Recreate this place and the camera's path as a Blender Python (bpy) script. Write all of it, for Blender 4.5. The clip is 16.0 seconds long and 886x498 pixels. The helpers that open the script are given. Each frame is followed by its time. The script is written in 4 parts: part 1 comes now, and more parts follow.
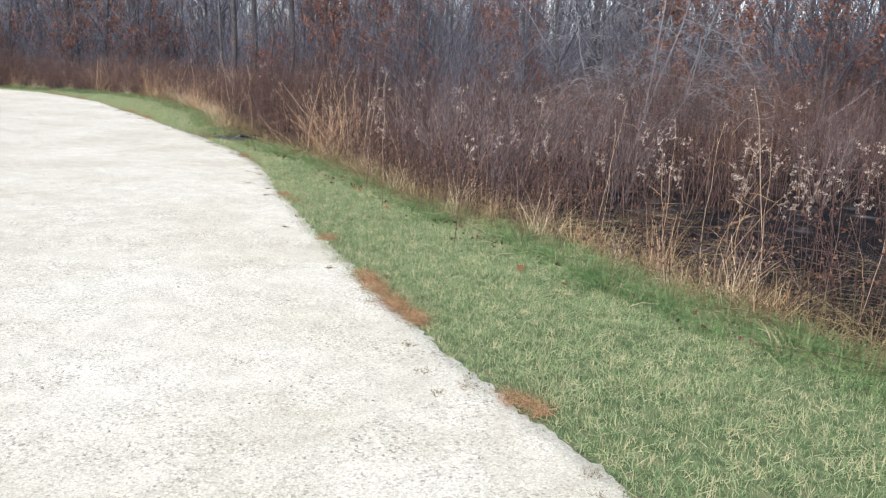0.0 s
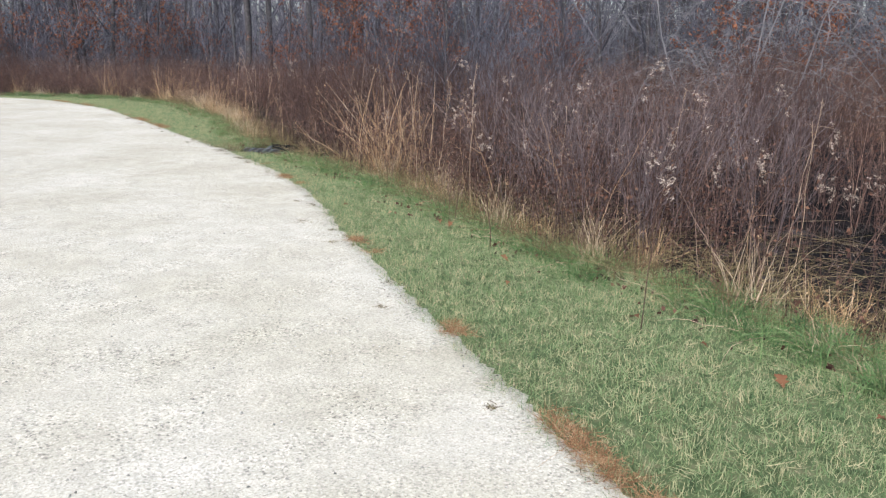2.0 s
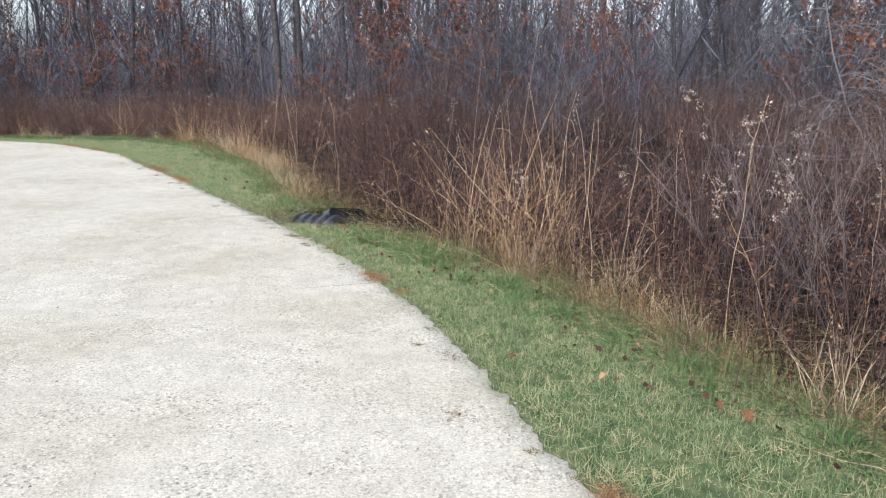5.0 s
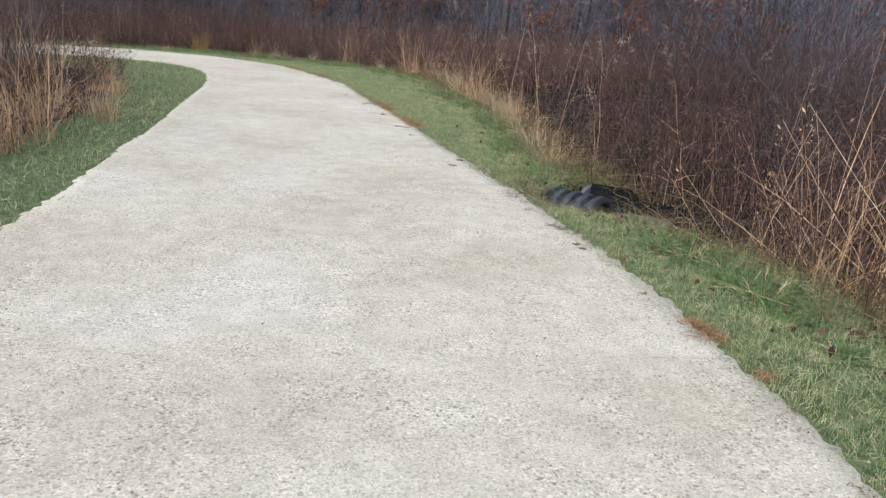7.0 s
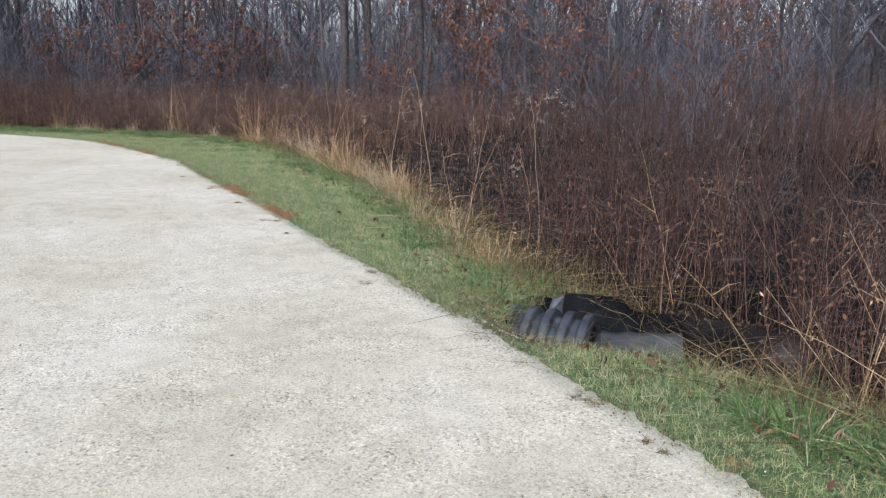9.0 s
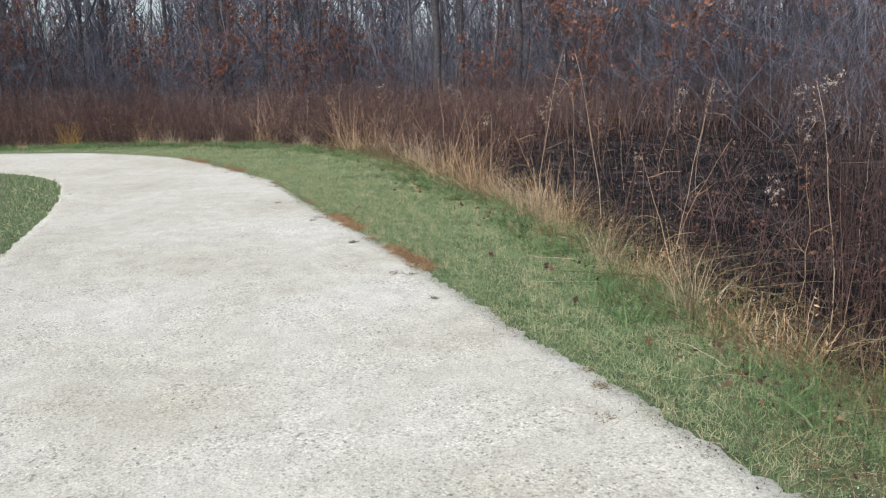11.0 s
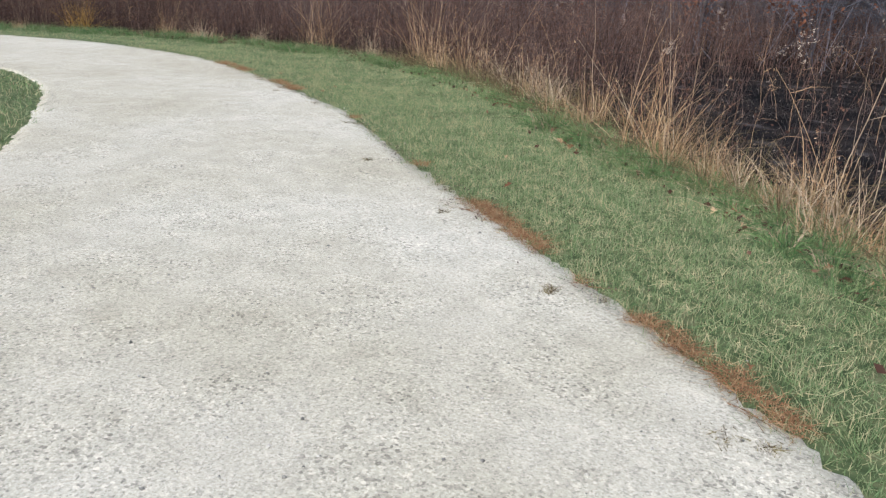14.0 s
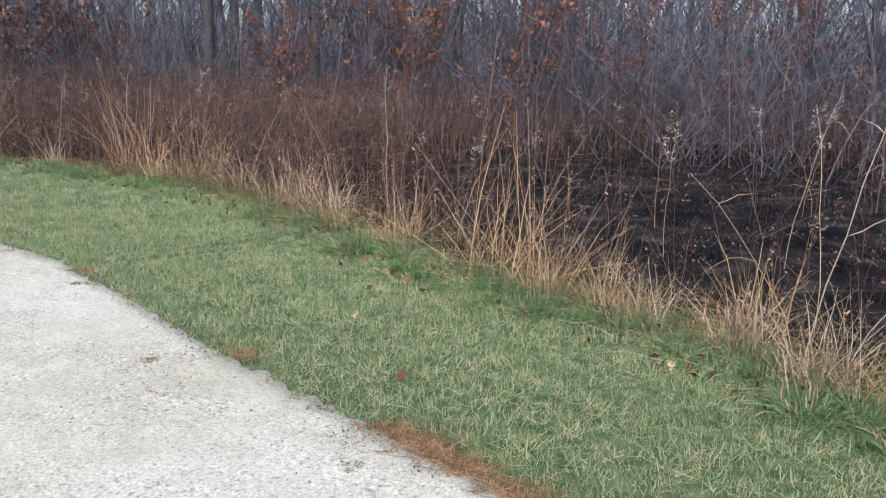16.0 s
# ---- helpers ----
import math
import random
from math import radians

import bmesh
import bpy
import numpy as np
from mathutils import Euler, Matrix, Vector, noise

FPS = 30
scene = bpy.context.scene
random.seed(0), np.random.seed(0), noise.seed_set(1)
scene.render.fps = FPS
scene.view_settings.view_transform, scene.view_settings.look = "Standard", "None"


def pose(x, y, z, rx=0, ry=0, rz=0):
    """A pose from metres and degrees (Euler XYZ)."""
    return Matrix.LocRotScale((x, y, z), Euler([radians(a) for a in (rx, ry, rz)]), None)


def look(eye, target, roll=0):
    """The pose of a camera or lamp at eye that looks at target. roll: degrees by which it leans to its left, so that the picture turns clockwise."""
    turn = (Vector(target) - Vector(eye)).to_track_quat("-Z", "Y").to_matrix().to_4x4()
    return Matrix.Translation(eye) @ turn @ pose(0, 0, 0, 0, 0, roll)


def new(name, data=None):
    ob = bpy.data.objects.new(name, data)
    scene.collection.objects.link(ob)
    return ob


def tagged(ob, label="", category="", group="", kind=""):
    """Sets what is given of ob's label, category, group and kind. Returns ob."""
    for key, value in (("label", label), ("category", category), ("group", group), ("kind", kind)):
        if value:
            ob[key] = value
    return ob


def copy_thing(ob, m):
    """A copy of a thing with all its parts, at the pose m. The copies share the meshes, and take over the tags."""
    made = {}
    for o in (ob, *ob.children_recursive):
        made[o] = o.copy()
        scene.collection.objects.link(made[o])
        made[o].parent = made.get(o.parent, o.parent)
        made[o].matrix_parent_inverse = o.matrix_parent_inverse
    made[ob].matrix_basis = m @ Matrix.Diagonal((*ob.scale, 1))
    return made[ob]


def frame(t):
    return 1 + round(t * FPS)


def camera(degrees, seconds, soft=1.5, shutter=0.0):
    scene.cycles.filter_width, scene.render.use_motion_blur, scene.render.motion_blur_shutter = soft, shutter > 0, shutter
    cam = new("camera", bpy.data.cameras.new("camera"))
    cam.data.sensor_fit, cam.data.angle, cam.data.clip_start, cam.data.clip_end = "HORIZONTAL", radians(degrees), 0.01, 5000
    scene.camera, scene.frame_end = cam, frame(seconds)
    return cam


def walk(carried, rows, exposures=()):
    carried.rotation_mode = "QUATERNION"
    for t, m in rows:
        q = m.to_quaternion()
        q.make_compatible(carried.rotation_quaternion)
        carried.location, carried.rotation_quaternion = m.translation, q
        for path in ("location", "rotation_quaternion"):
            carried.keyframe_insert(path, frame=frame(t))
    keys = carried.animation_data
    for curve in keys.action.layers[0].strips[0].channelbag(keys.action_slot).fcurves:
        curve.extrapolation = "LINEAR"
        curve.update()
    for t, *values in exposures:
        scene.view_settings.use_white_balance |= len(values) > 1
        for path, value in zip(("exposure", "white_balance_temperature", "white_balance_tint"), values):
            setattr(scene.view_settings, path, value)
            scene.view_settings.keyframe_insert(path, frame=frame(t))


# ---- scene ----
cam = camera(62.0, 16.0, soft=1.35)
PATH = [
    (0, (0.0, 0.0, 1.45), (0.001, 1.942, 0.974), 3.1),
    (0.5, (-0.282, 0.527, 1.419), (-0.3, 2.475, 0.969), 1.6),
    (1, (-0.485, 1.101, 1.44), (-0.383, 3.056, 1.034), 2.9),
    (1.5, (-0.741, 1.596, 1.466), (-0.657, 3.533, 0.975), 0.3),
    (2, (-0.981, 2.269, 1.445), (-1.015, 4.204, 0.941), 1.1),
    (2.5, (-1.2, 2.801, 1.434), (-1.083, 4.728, 0.913), 1.5),
    (3, (-1.367, 3.359, 1.434), (-1.044, 5.282, 0.991), 0.5),
    (3.5, (-1.596, 3.938, 1.387), (-1.412, 5.881, 0.951), 0.1),
    (4, (-1.82, 4.564, 1.45), (-1.744, 6.519, 1.038), 0.2),
    (6.5, (-3.014, 6.944, 1.395), (-3.473, 8.813, 0.851), 2.4),
    (7, (-3.295, 7.396, 1.428), (-3.866, 9.216, 0.828), 3.8),
    (7.5, (-3.639, 7.881, 1.439), (-3.943, 9.77, 0.855), 2.4),
    (8, (-3.9, 8.405, 1.439), (-4.189, 10.312, 0.911), 0.8),
    (8.5, (-4.224, 8.905, 1.417), (-4.319, 10.831, 0.886), 3.1),
    (9, (-4.481, 9.464, 1.428), (-4.649, 11.405, 0.978), 1.3),
    (9.5, (-4.688, 9.942, 1.406), (-4.981, 11.873, 0.973), 0.5),
    (10, (-4.988, 10.492, 1.417), (-5.309, 12.409, 0.943), -1.5),
    (12.5, (-6.359, 13.043, 1.373), (-6.82, 14.933, 0.909), 0.1),
    (13, (-6.681, 13.532, 1.317), (-7.114, 15.421, 0.823), 1.3),
    (13.5, (-6.985, 13.991, 1.328), (-7.382, 15.863, 0.747), 1.7),
    (14, (-7.335, 14.509, 1.273), (-7.753, 16.336, 0.576), 2.8),
    (14.5, (-7.653, 14.92, 1.262), (-7.828, 16.794, 0.585), 3.0),
    (15, (-7.852, 15.411, 1.273), (-7.671, 17.323, 0.715), 1.6),
    (15.5, (-8.202, 15.816, 1.229), (-7.886, 17.732, 0.752), 0.8),
    (16, (-8.411, 16.248, 1.251), (-8.024, 18.157, 0.794), 2.3),
]
EXPOSURES = [(0, 1.53, 6100, 9), (1, 1.44, 6100, 9), (2, 1.40, 6100, 9), (4.2, 1.42, 6050, 9), (6.5, 1.17, 6150, 10), (8, 1.06, 6150, 10), (9, 1.16, 6050, 9), (12.5, 1.16, 6100, 8), (14.5, 1.10, 6100, 8), (16, 1.27, 5900, 10)]
walk(cam, [(t, look(eye, target, roll)) for t, eye, target, roll in PATH], EXPOSURES)

# ---- world and light: an even overcast sky ----
world = bpy.data.worlds.new("overcast")
scene.world = world
world.use_nodes = True
wn, wl = world.node_tree.nodes, world.node_tree.links
sky = wn.new("ShaderNodeTexSky")
sky.sky_type, sky.sun_disc = "NISHITA", False
sky.sun_elevation, sky.sun_rotation = radians(32), radians(200)
sky.air_density, sky.dust_density, sky.ozone_density = 1.0, 4.0, 1.0
cloud = wn.new("ShaderNodeHueSaturation")
cloud.inputs["Saturation"].default_value = 0.55
wl.new(sky.outputs[0], cloud.inputs["Color"])
wl.new(cloud.outputs[0], wn["Background"].inputs["Color"])
wn["Background"].inputs["Strength"].default_value = 0.15

sun = new("sun", bpy.data.lights.new("sun", "SUN"))
sun.data.energy, sun.data.angle, sun.data.color = 1.2, radians(60), (1.0, 0.985, 0.96)
sun.matrix_world = Matrix.Translation((0, 0, 40)) @ Euler((radians(58), 0, radians(-20))).to_matrix().to_4x4()


# ---- materials ----
def mat(name, ramp, rough=0.85, scale=6.0, mix=0.5, rnd="island", bump=0.0, bscale=80.0, detail=6.0, metal=0.0, spec=0.12):
    """ramp: (place, colour) stops, read by a blend of noise (mix) and a random value for each piece."""
    m = bpy.data.materials.new(name)
    m.use_nodes = True
    n, k = m.node_tree.nodes, m.node_tree.links
    b = n["Principled BSDF"]
    b.inputs["Roughness"].default_value, b.inputs["Metallic"].default_value = rough, metal
    b.inputs["Specular IOR Level"].default_value = spec
    geo = n.new("ShaderNodeNewGeometry")
    tex = n.new("ShaderNodeTexNoise")
    tex.inputs["Scale"].default_value, tex.inputs["Detail"].default_value = scale, detail
    k.new(geo.outputs["Position"], tex.inputs["Vector"])
    if rnd == "object":
        src = n.new("ShaderNodeObjectInfo").outputs["Random"]
    else:
        src = geo.outputs["Random Per Island"]
    blend = n.new("ShaderNodeMix")
    blend.inputs["Factor"].default_value = mix
    k.new(src, blend.inputs["A"])
    k.new(tex.outputs["Fac"], blend.inputs["B"])
    cr = n.new("ShaderNodeValToRGB")
    while len(cr.color_ramp.elements) < len(ramp):
        cr.color_ramp.elements.new(0.5)
    for e, (p, c) in zip(cr.color_ramp.elements, ramp):
        e.position, e.color = p, (*c, 1)
    k.new(blend.outputs["Result"], cr.inputs["Fac"])
    k.new(cr.outputs["Color"], b.inputs["Base Color"])
    if bump:
        t2 = n.new("ShaderNodeTexNoise")
        t2.inputs["Scale"].default_value, t2.inputs["Detail"].default_value = bscale, 4
        k.new(geo.outputs["Position"], t2.inputs["Vector"])
        bp = n.new("ShaderNodeBump")
        bp.inputs["Strength"].default_value, bp.inputs["Distance"].default_value = bump, 0.01
        k.new(t2.outputs["Fac"], bp.inputs["Height"])
        k.new(bp.outputs["Normal"], b.inputs["Normal"])
    return m


def gravel_material():
    """Crushed pale limestone: fine speckle, larger worn and damp patches, scattered dark grit."""
    m = bpy.data.materials.new("crushed_limestone")
    m.use_nodes = True
    n, k = m.node_tree.nodes, m.node_tree.links
    b = n["Principled BSDF"]
    b.inputs["Roughness"].default_value, b.inputs["Specular IOR Level"].default_value = 0.95, 0.15
    geo = n.new("ShaderNodeNewGeometry")

    def tex(scale, detail, stops, kind="noise"):
        t = n.new("ShaderNodeTexNoise" if kind == "noise" else "ShaderNodeTexVoronoi")
        t.inputs["Scale"].default_value = scale
        if kind == "noise":
            t.inputs["Detail"].default_value = detail
        k.new(geo.outputs["Position"], t.inputs["Vector"])
        c = n.new("ShaderNodeValToRGB")
        while len(c.color_ramp.elements) < len(stops):
            c.color_ramp.elements.new(0.5)
        for e, (p, col) in zip(c.color_ramp.elements, stops):
            e.position, e.color = p, (*col, 1)
        src = t.outputs["Fac"] if kind == "noise" else None
        if kind == "cell":
            one = n.new("ShaderNodeSeparateColor")
            k.new(t.outputs["Color"], one.inputs[0])
            src = one.outputs[0]
        k.new(src, c.inputs["Fac"])
        return t, c

    def mul(a, c, fac):
        x = n.new("ShaderNodeMix")
        x.data_type, x.blend_type = "RGBA", "MULTIPLY"
        x.inputs[0].default_value = fac
        k.new(a, x.inputs[6])
        k.new(c, x.inputs[7])
        return x.outputs[2]
    base = tex(0.8, 8, [(0.30, (0.358, 0.333, 0.270)), (0.48, (0.405, 0.381, 0.322)), (0.70, (0.450, 0.429, 0.376))])[1]
    mid = tex(5.5, 9, [(0.34, (0.91, 0.905, 0.89)), (0.50, (0.99, 0.99, 0.985)), (0.64, (1.07, 1.07, 1.065))])[1]
    t3, fine = tex(95, 6, [(0.30, (0.62, 0.61, 0.60)), (0.44, (0.92, 0.915, 0.91)), (0.56, (1.04, 1.04, 1.04)), (0.70, (1.22, 1.22, 1.22))])
    chips = tex(92, 0, [(0.0, (0.24, 0.24, 0.25)), (0.06, (0.38, 0.375, 0.38)), (0.13, (0.80, 0.795, 0.79)), (0.50, (1.02, 1.02, 1.02)), (0.84, (1.10, 1.10, 1.10)), (0.93, (1.42, 1.42, 1.42))], "cell")[1]
    small = tex(170, 0, [(0.0, (0.40, 0.40, 0.41)), (0.08, (0.60, 0.59, 0.59)), (0.20, (0.95, 0.95, 0.945)), (0.60, (1.04, 1.04, 1.04)), (0.95, (1.28, 1.28, 1.28))], "cell")[1]
    loose = tex(2.6, 7, [(0.36, (0.16, 0.16, 0.16)), (0.64, (0.72, 0.72, 0.72))])[1]
    c = mul(base.outputs[0], mid.outputs[0], 0.9)
    c = mul(c, fine.outputs[0], 0.6)
    c = mul(c, small.outputs[0], 0.5)
    x = n.new("ShaderNodeMix")
    x.data_type, x.blend_type = "RGBA", "MULTIPLY"
    k.new(loose.outputs[0], x.inputs[0])
    k.new(c, x.inputs[6])
    k.new(chips.outputs[0], x.inputs[7])
    c = x.outputs[2]
    k.new(c, b.inputs["Base Color"])
    bp = n.new("ShaderNodeBump")
    bp.inputs["Strength"].default_value, bp.inputs["Distance"].default_value = 0.35, 0.006
    k.new(t3.outputs["Fac"], bp.inputs["Height"])
    k.new(bp.outputs["Normal"], b.inputs["Normal"])
    return m


M_GRAVEL = gravel_material()
M_PEBBLE = mat("limestone_chip", [(0.1, (0.16, 0.155, 0.15)), (0.45, (0.36, 0.34, 0.31)), (0.9, (0.50, 0.48, 0.44))], 0.9, 40, 0.15)
M_SOIL = mat("charred_soil", [(0.36, (0.004, 0.004, 0.005)), (0.5, (0.009, 0.0085, 0.010)), (0.60, (0.020, 0.016, 0.015)), (0.74, (0.070, 0.068, 0.073))],
             0.9, 2.2, 1.0, bump=0.9, bscale=26, detail=12, spec=0.03)
M_TURF = mat("turf_soil", [(0.3, (0.040, 0.062, 0.027)), (0.52, (0.082, 0.108, 0.050)), (0.75, (0.16, 0.15, 0.088))], 0.95, 14, 1.0, bump=0.6, bscale=50)
M_LAWN = mat("mown_grass", [(0.22, (0.054, 0.098, 0.042)), (0.40, (0.112, 0.168, 0.075)), (0.54, (0.184, 0.226, 0.118)), (0.62, (0.275, 0.268, 0.155)), (0.76, (0.37, 0.325, 0.205))], 0.65, 7.0, 0.55, detail=10)
M_TALL = mat("lush_grass", [(0.15, (0.032, 0.070, 0.025)), (0.5, (0.072, 0.134, 0.048)), (0.80, (0.142, 0.195, 0.086)), (0.97, (0.31, 0.27, 0.16))], 0.55, 2, 0.3)
M_RUST = mat("dead_rust_grass", [(0.1, (0.085, 0.045, 0.026)), (0.5, (0.215, 0.118, 0.062)), (0.9, (0.38, 0.27, 0.165))], 0.9, 9, 0.4)
M_STRAW = mat("straw", [(0.05, (0.11, 0.062, 0.034)), (0.45, (0.27, 0.17, 0.095)), (0.88, (0.46, 0.34, 0.215))], 0.8, 3, 0.35)
M_STRAW_PALE = mat("pale_straw", [(0.05, (0.15, 0.105, 0.075)), (0.5, (0.31, 0.235, 0.165)), (0.95, (0.52, 0.44, 0.335))], 0.8, 3, 0.35)
M_OCHRE = mat("ochre_leaf", [(0.05, (0.16, 0.085, 0.02)), (0.5, (0.34, 0.20, 0.05)), (0.95, (0.48, 0.32, 0.12))], 0.8, 3, 0.35)
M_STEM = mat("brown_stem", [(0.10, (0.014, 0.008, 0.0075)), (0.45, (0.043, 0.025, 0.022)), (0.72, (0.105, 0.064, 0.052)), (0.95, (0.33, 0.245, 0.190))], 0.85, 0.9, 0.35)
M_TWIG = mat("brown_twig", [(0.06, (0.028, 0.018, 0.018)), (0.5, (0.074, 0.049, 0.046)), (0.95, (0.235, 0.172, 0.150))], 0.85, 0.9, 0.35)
M_SCRAP = mat("dry_leaf_scrap", [(0.1, (0.024, 0.012, 0.010)), (0.55, (0.070, 0.036, 0.026)), (0.8, (0.15, 0.085, 0.058)), (0.97, (0.40, 0.31, 0.24))], 0.9, 1.1, 0.4)
M_GREY = mat("grey_mauve_twig", [(0.05, (0.036, 0.028, 0.030)), (0.5, (0.078, 0.060, 0.064)), (0.95, (0.19, 0.158, 0.160))], 0.8, 2, 0.3)
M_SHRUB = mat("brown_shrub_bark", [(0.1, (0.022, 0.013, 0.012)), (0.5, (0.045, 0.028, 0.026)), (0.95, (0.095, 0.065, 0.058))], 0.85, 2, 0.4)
M_BARK = mat("dark_bark", [(0.25, (0.018, 0.017, 0.019)), (0.5, (0.040, 0.037, 0.040)), (0.8, (0.085, 0.080, 0.083))], 0.9, 9, 0.8, bump=0.8, bscale=30)
M_PALEBARK = mat("pale_bark", [(0.2, (0.030, 0.029, 0.031)), (0.5, (0.060, 0.058, 0.060)), (0.85, (0.12, 0.117, 0.12))], 0.85, 7, 0.7, bump=0.6, bscale=30)
M_ARCH = mat("weathered_grey_bark", [(0.1, (0.055, 0.054, 0.059)), (0.5, (0.115, 0.113, 0.122)), (0.95, (0.235, 0.232, 0.245))], 0.85, 3, 0.4)
# blue-grey bark: the distance haze of the wood is mixed into this colour
M_HAZY_LIMB = mat("haze_tinted_limb_bark", [(0.1, (0.027, 0.028, 0.036)), (0.5, (0.062, 0.062, 0.079)), (0.95, (0.175, 0.172, 0.20))], 0.9, 1, 0.3)
M_OAK = mat("russet_oak_leaf", [(0.1, (0.046, 0.018, 0.013)), (0.5, (0.110, 0.043, 0.026)), (0.95, (0.22, 0.100, 0.055))], 0.75, 1, 0.25)
M_FALLEN = mat("fallen_leaf", [(0.1, (0.095, 0.042, 0.022)), (0.5, (0.19, 0.095, 0.050)), (0.9, (0.40, 0.29, 0.18))], 0.75, 30, 0.3, "object", bump=0.3, bscale=200)
M_FLUFF = mat("seed_fluff", [(0.1, (0.17, 0.135, 0.11)), (0.5, (0.31, 0.26, 0.22)), (0.95, (0.54, 0.49, 0.43))], 0.95, 20, 0.3)
M_STUB = mat("charred_stubble", [(0.1, (0.006, 0.006, 0.007)), (0.62, (0.020, 0.017, 0.018)), (0.82, (0.055, 0.046, 0.042)), (1.0, (0.20, 0.18, 0.165))], 0.9, 2, 0.35)
M_MATTED = mat("matted_dead_grass", [(0.08, (0.035, 0.024, 0.015)), (0.4, (0.095, 0.066, 0.038)), (0.7, (0.16, 0.135, 0.065)), (0.95, (0.36, 0.28, 0.18))], 0.85, 2.5, 0.35)
M_ASH = mat("ash_flake", [(0.1, (0.018, 0.017, 0.018)), (0.5, (0.065, 0.055, 0.050)), (0.8, (0.19, 0.165, 0.145)), (1.0, (0.46, 0.42, 0.38))], 0.95, 3, 0.3)
M_PLASTIC = mat("black_plastic", [(0.3, (0.014, 0.016, 0.021)), (0.55, (0.032, 0.036, 0.046)), (0.8, (0.075, 0.08, 0.09))], 0.36, 11, 1.0, bump=0.15, bscale=40, spec=0.5)
# shaded copy of the culvert plastic: darker and without sheen, for the far wing
M_PLASTIC_SHADED = mat("shaded_matt_black_plastic", [(0.3, (0.004, 0.004, 0.005)), (0.6, (0.008, 0.009, 0.011)), (0.9, (0.02, 0.021, 0.024))], 0.8, 9, 1.0, bump=0.1, bscale=40, spec=0.03)
# lit copy of the same plastic: skylight painted in as grey-blue
M_PLASTIC_LIT = mat("skylit_grey_plastic", [(0.3, (0.026, 0.030, 0.039)), (0.55, (0.052, 0.058, 0.072)), (0.8, (0.105, 0.105, 0.11))], 0.55, 7, 1.0, bump=0.15, bscale=40, spec=0.5)


# ---- plan: edges of the trail and of the mown verges ----
def smooth_line(pts, step=0.12):
    p = np.array(pts, float)
    p = np.vstack([2 * p[0] - p[1], p, 2 * p[-1] - p[-2]])
    out = []
    for a, b, c, d in zip(p, p[1:], p[2:], p[3:]):
        m = max(2, int(np.linalg.norm(c - b) / step))
        t = (np.arange(m) / m)[:, None]
        out.append(0.5 * (2 * b + (c - a) * t + (2 * a - 5 * b + 4 * c - d) * t ** 2 + (3 * b - a - 3 * c + d) * t ** 3))
    return np.vstack([*out, p[-2:-1]])


EDGE_R = smooth_line([(13, -20), (6.6, -8.6), (3.55, -3.0), (1.9, 0.0), (0.75, 2.40), (0.32, 3.20), (-0.36, 4.55), (-0.90, 5.85), (-1.28, 6.75), (-1.55, 7.48), (-1.92, 8.35), (-2.30, 9.45),
                      (-2.62, 10.3), (-3.17, 11.32), (-3.62, 12.15), (-4.12, 12.92), (-4.98, 14.2), (-5.98, 15.62), (-6.50, 16.38), (-6.98, 17.10), (-7.64, 18.03), (-8.16, 18.74), (-8.74, 19.52),
                      (-9.60, 20.80), (-10.08, 21.40), (-11.55, 22.85), (-13.0, 24.05), (-14.8, 24.90), (-16.8, 25.15), (-19, 24.7), (-23, 22.4), (-30, 17), (-40, 9)])
EDGE_L = smooth_line([(9.5, -22), (3.1, -10.6), (0.1, -4.9), (-1.4, -1.7), (-2.9, 1.5), (-4.3, 4.5), (-5.6, 7.2), (-6.9, 10.0), (-7.66, 11.6), (-8.4, 13.0),
                      (-9.6, 15.3), (-10.6, 17.1), (-11.50, 18.75), (-12.35, 20.00), (-13.05, 20.88), (-13.95, 21.62), (-15.05, 22.08), (-16.4, 22.1), (-18, 21.5), (-21.5, 19.2), (-28.5, 13.6), (-38.5, 5.6)])
EDGE_V = smooth_line([(15.2, -19), (8.8, -7.6), (5.4, -1.6), (3.7, 1.6), (2.5, 3.9), (1.65, 5.2), (0.85, 6.7), (-0.1, 7.9), (-0.9, 9.4), (-1.65, 10.8), (-2.5, 12.0),
                      (-3.25, 13.1), (-4.35, 14.7), (-5.0, 16.2), (-5.65, 17.9), (-6.15, 19.2), (-6.75, 20.2), (-7.4, 21.2), (-8.3, 23.0), (-9.8, 25.0),
                      (-11.8, 26.5), (-14.2, 27.3), (-17, 27.4), (-20, 26.5), (-24.5, 24), (-31.5, 18.6), (-41.5, 10.6)])
EDGE_W = smooth_line([(8.0, -23), (1.4, -11.5), (-1.6, -5.8), (-3.1, -2.6), (-4.6, 0.7), (-5.9, 3.7), (-7.1, 6.6), (-7.9, 9.6), (-8.5, 11.8), (-9.35, 13.3),
                      (-10.6, 15.6), (-12.0, 17.6), (-13.4, 19.2), (-14.9, 20.1), (-16.6, 20.0), (-20.3, 17.7), (-27.3, 12.2), (-37.3, 4.2)])


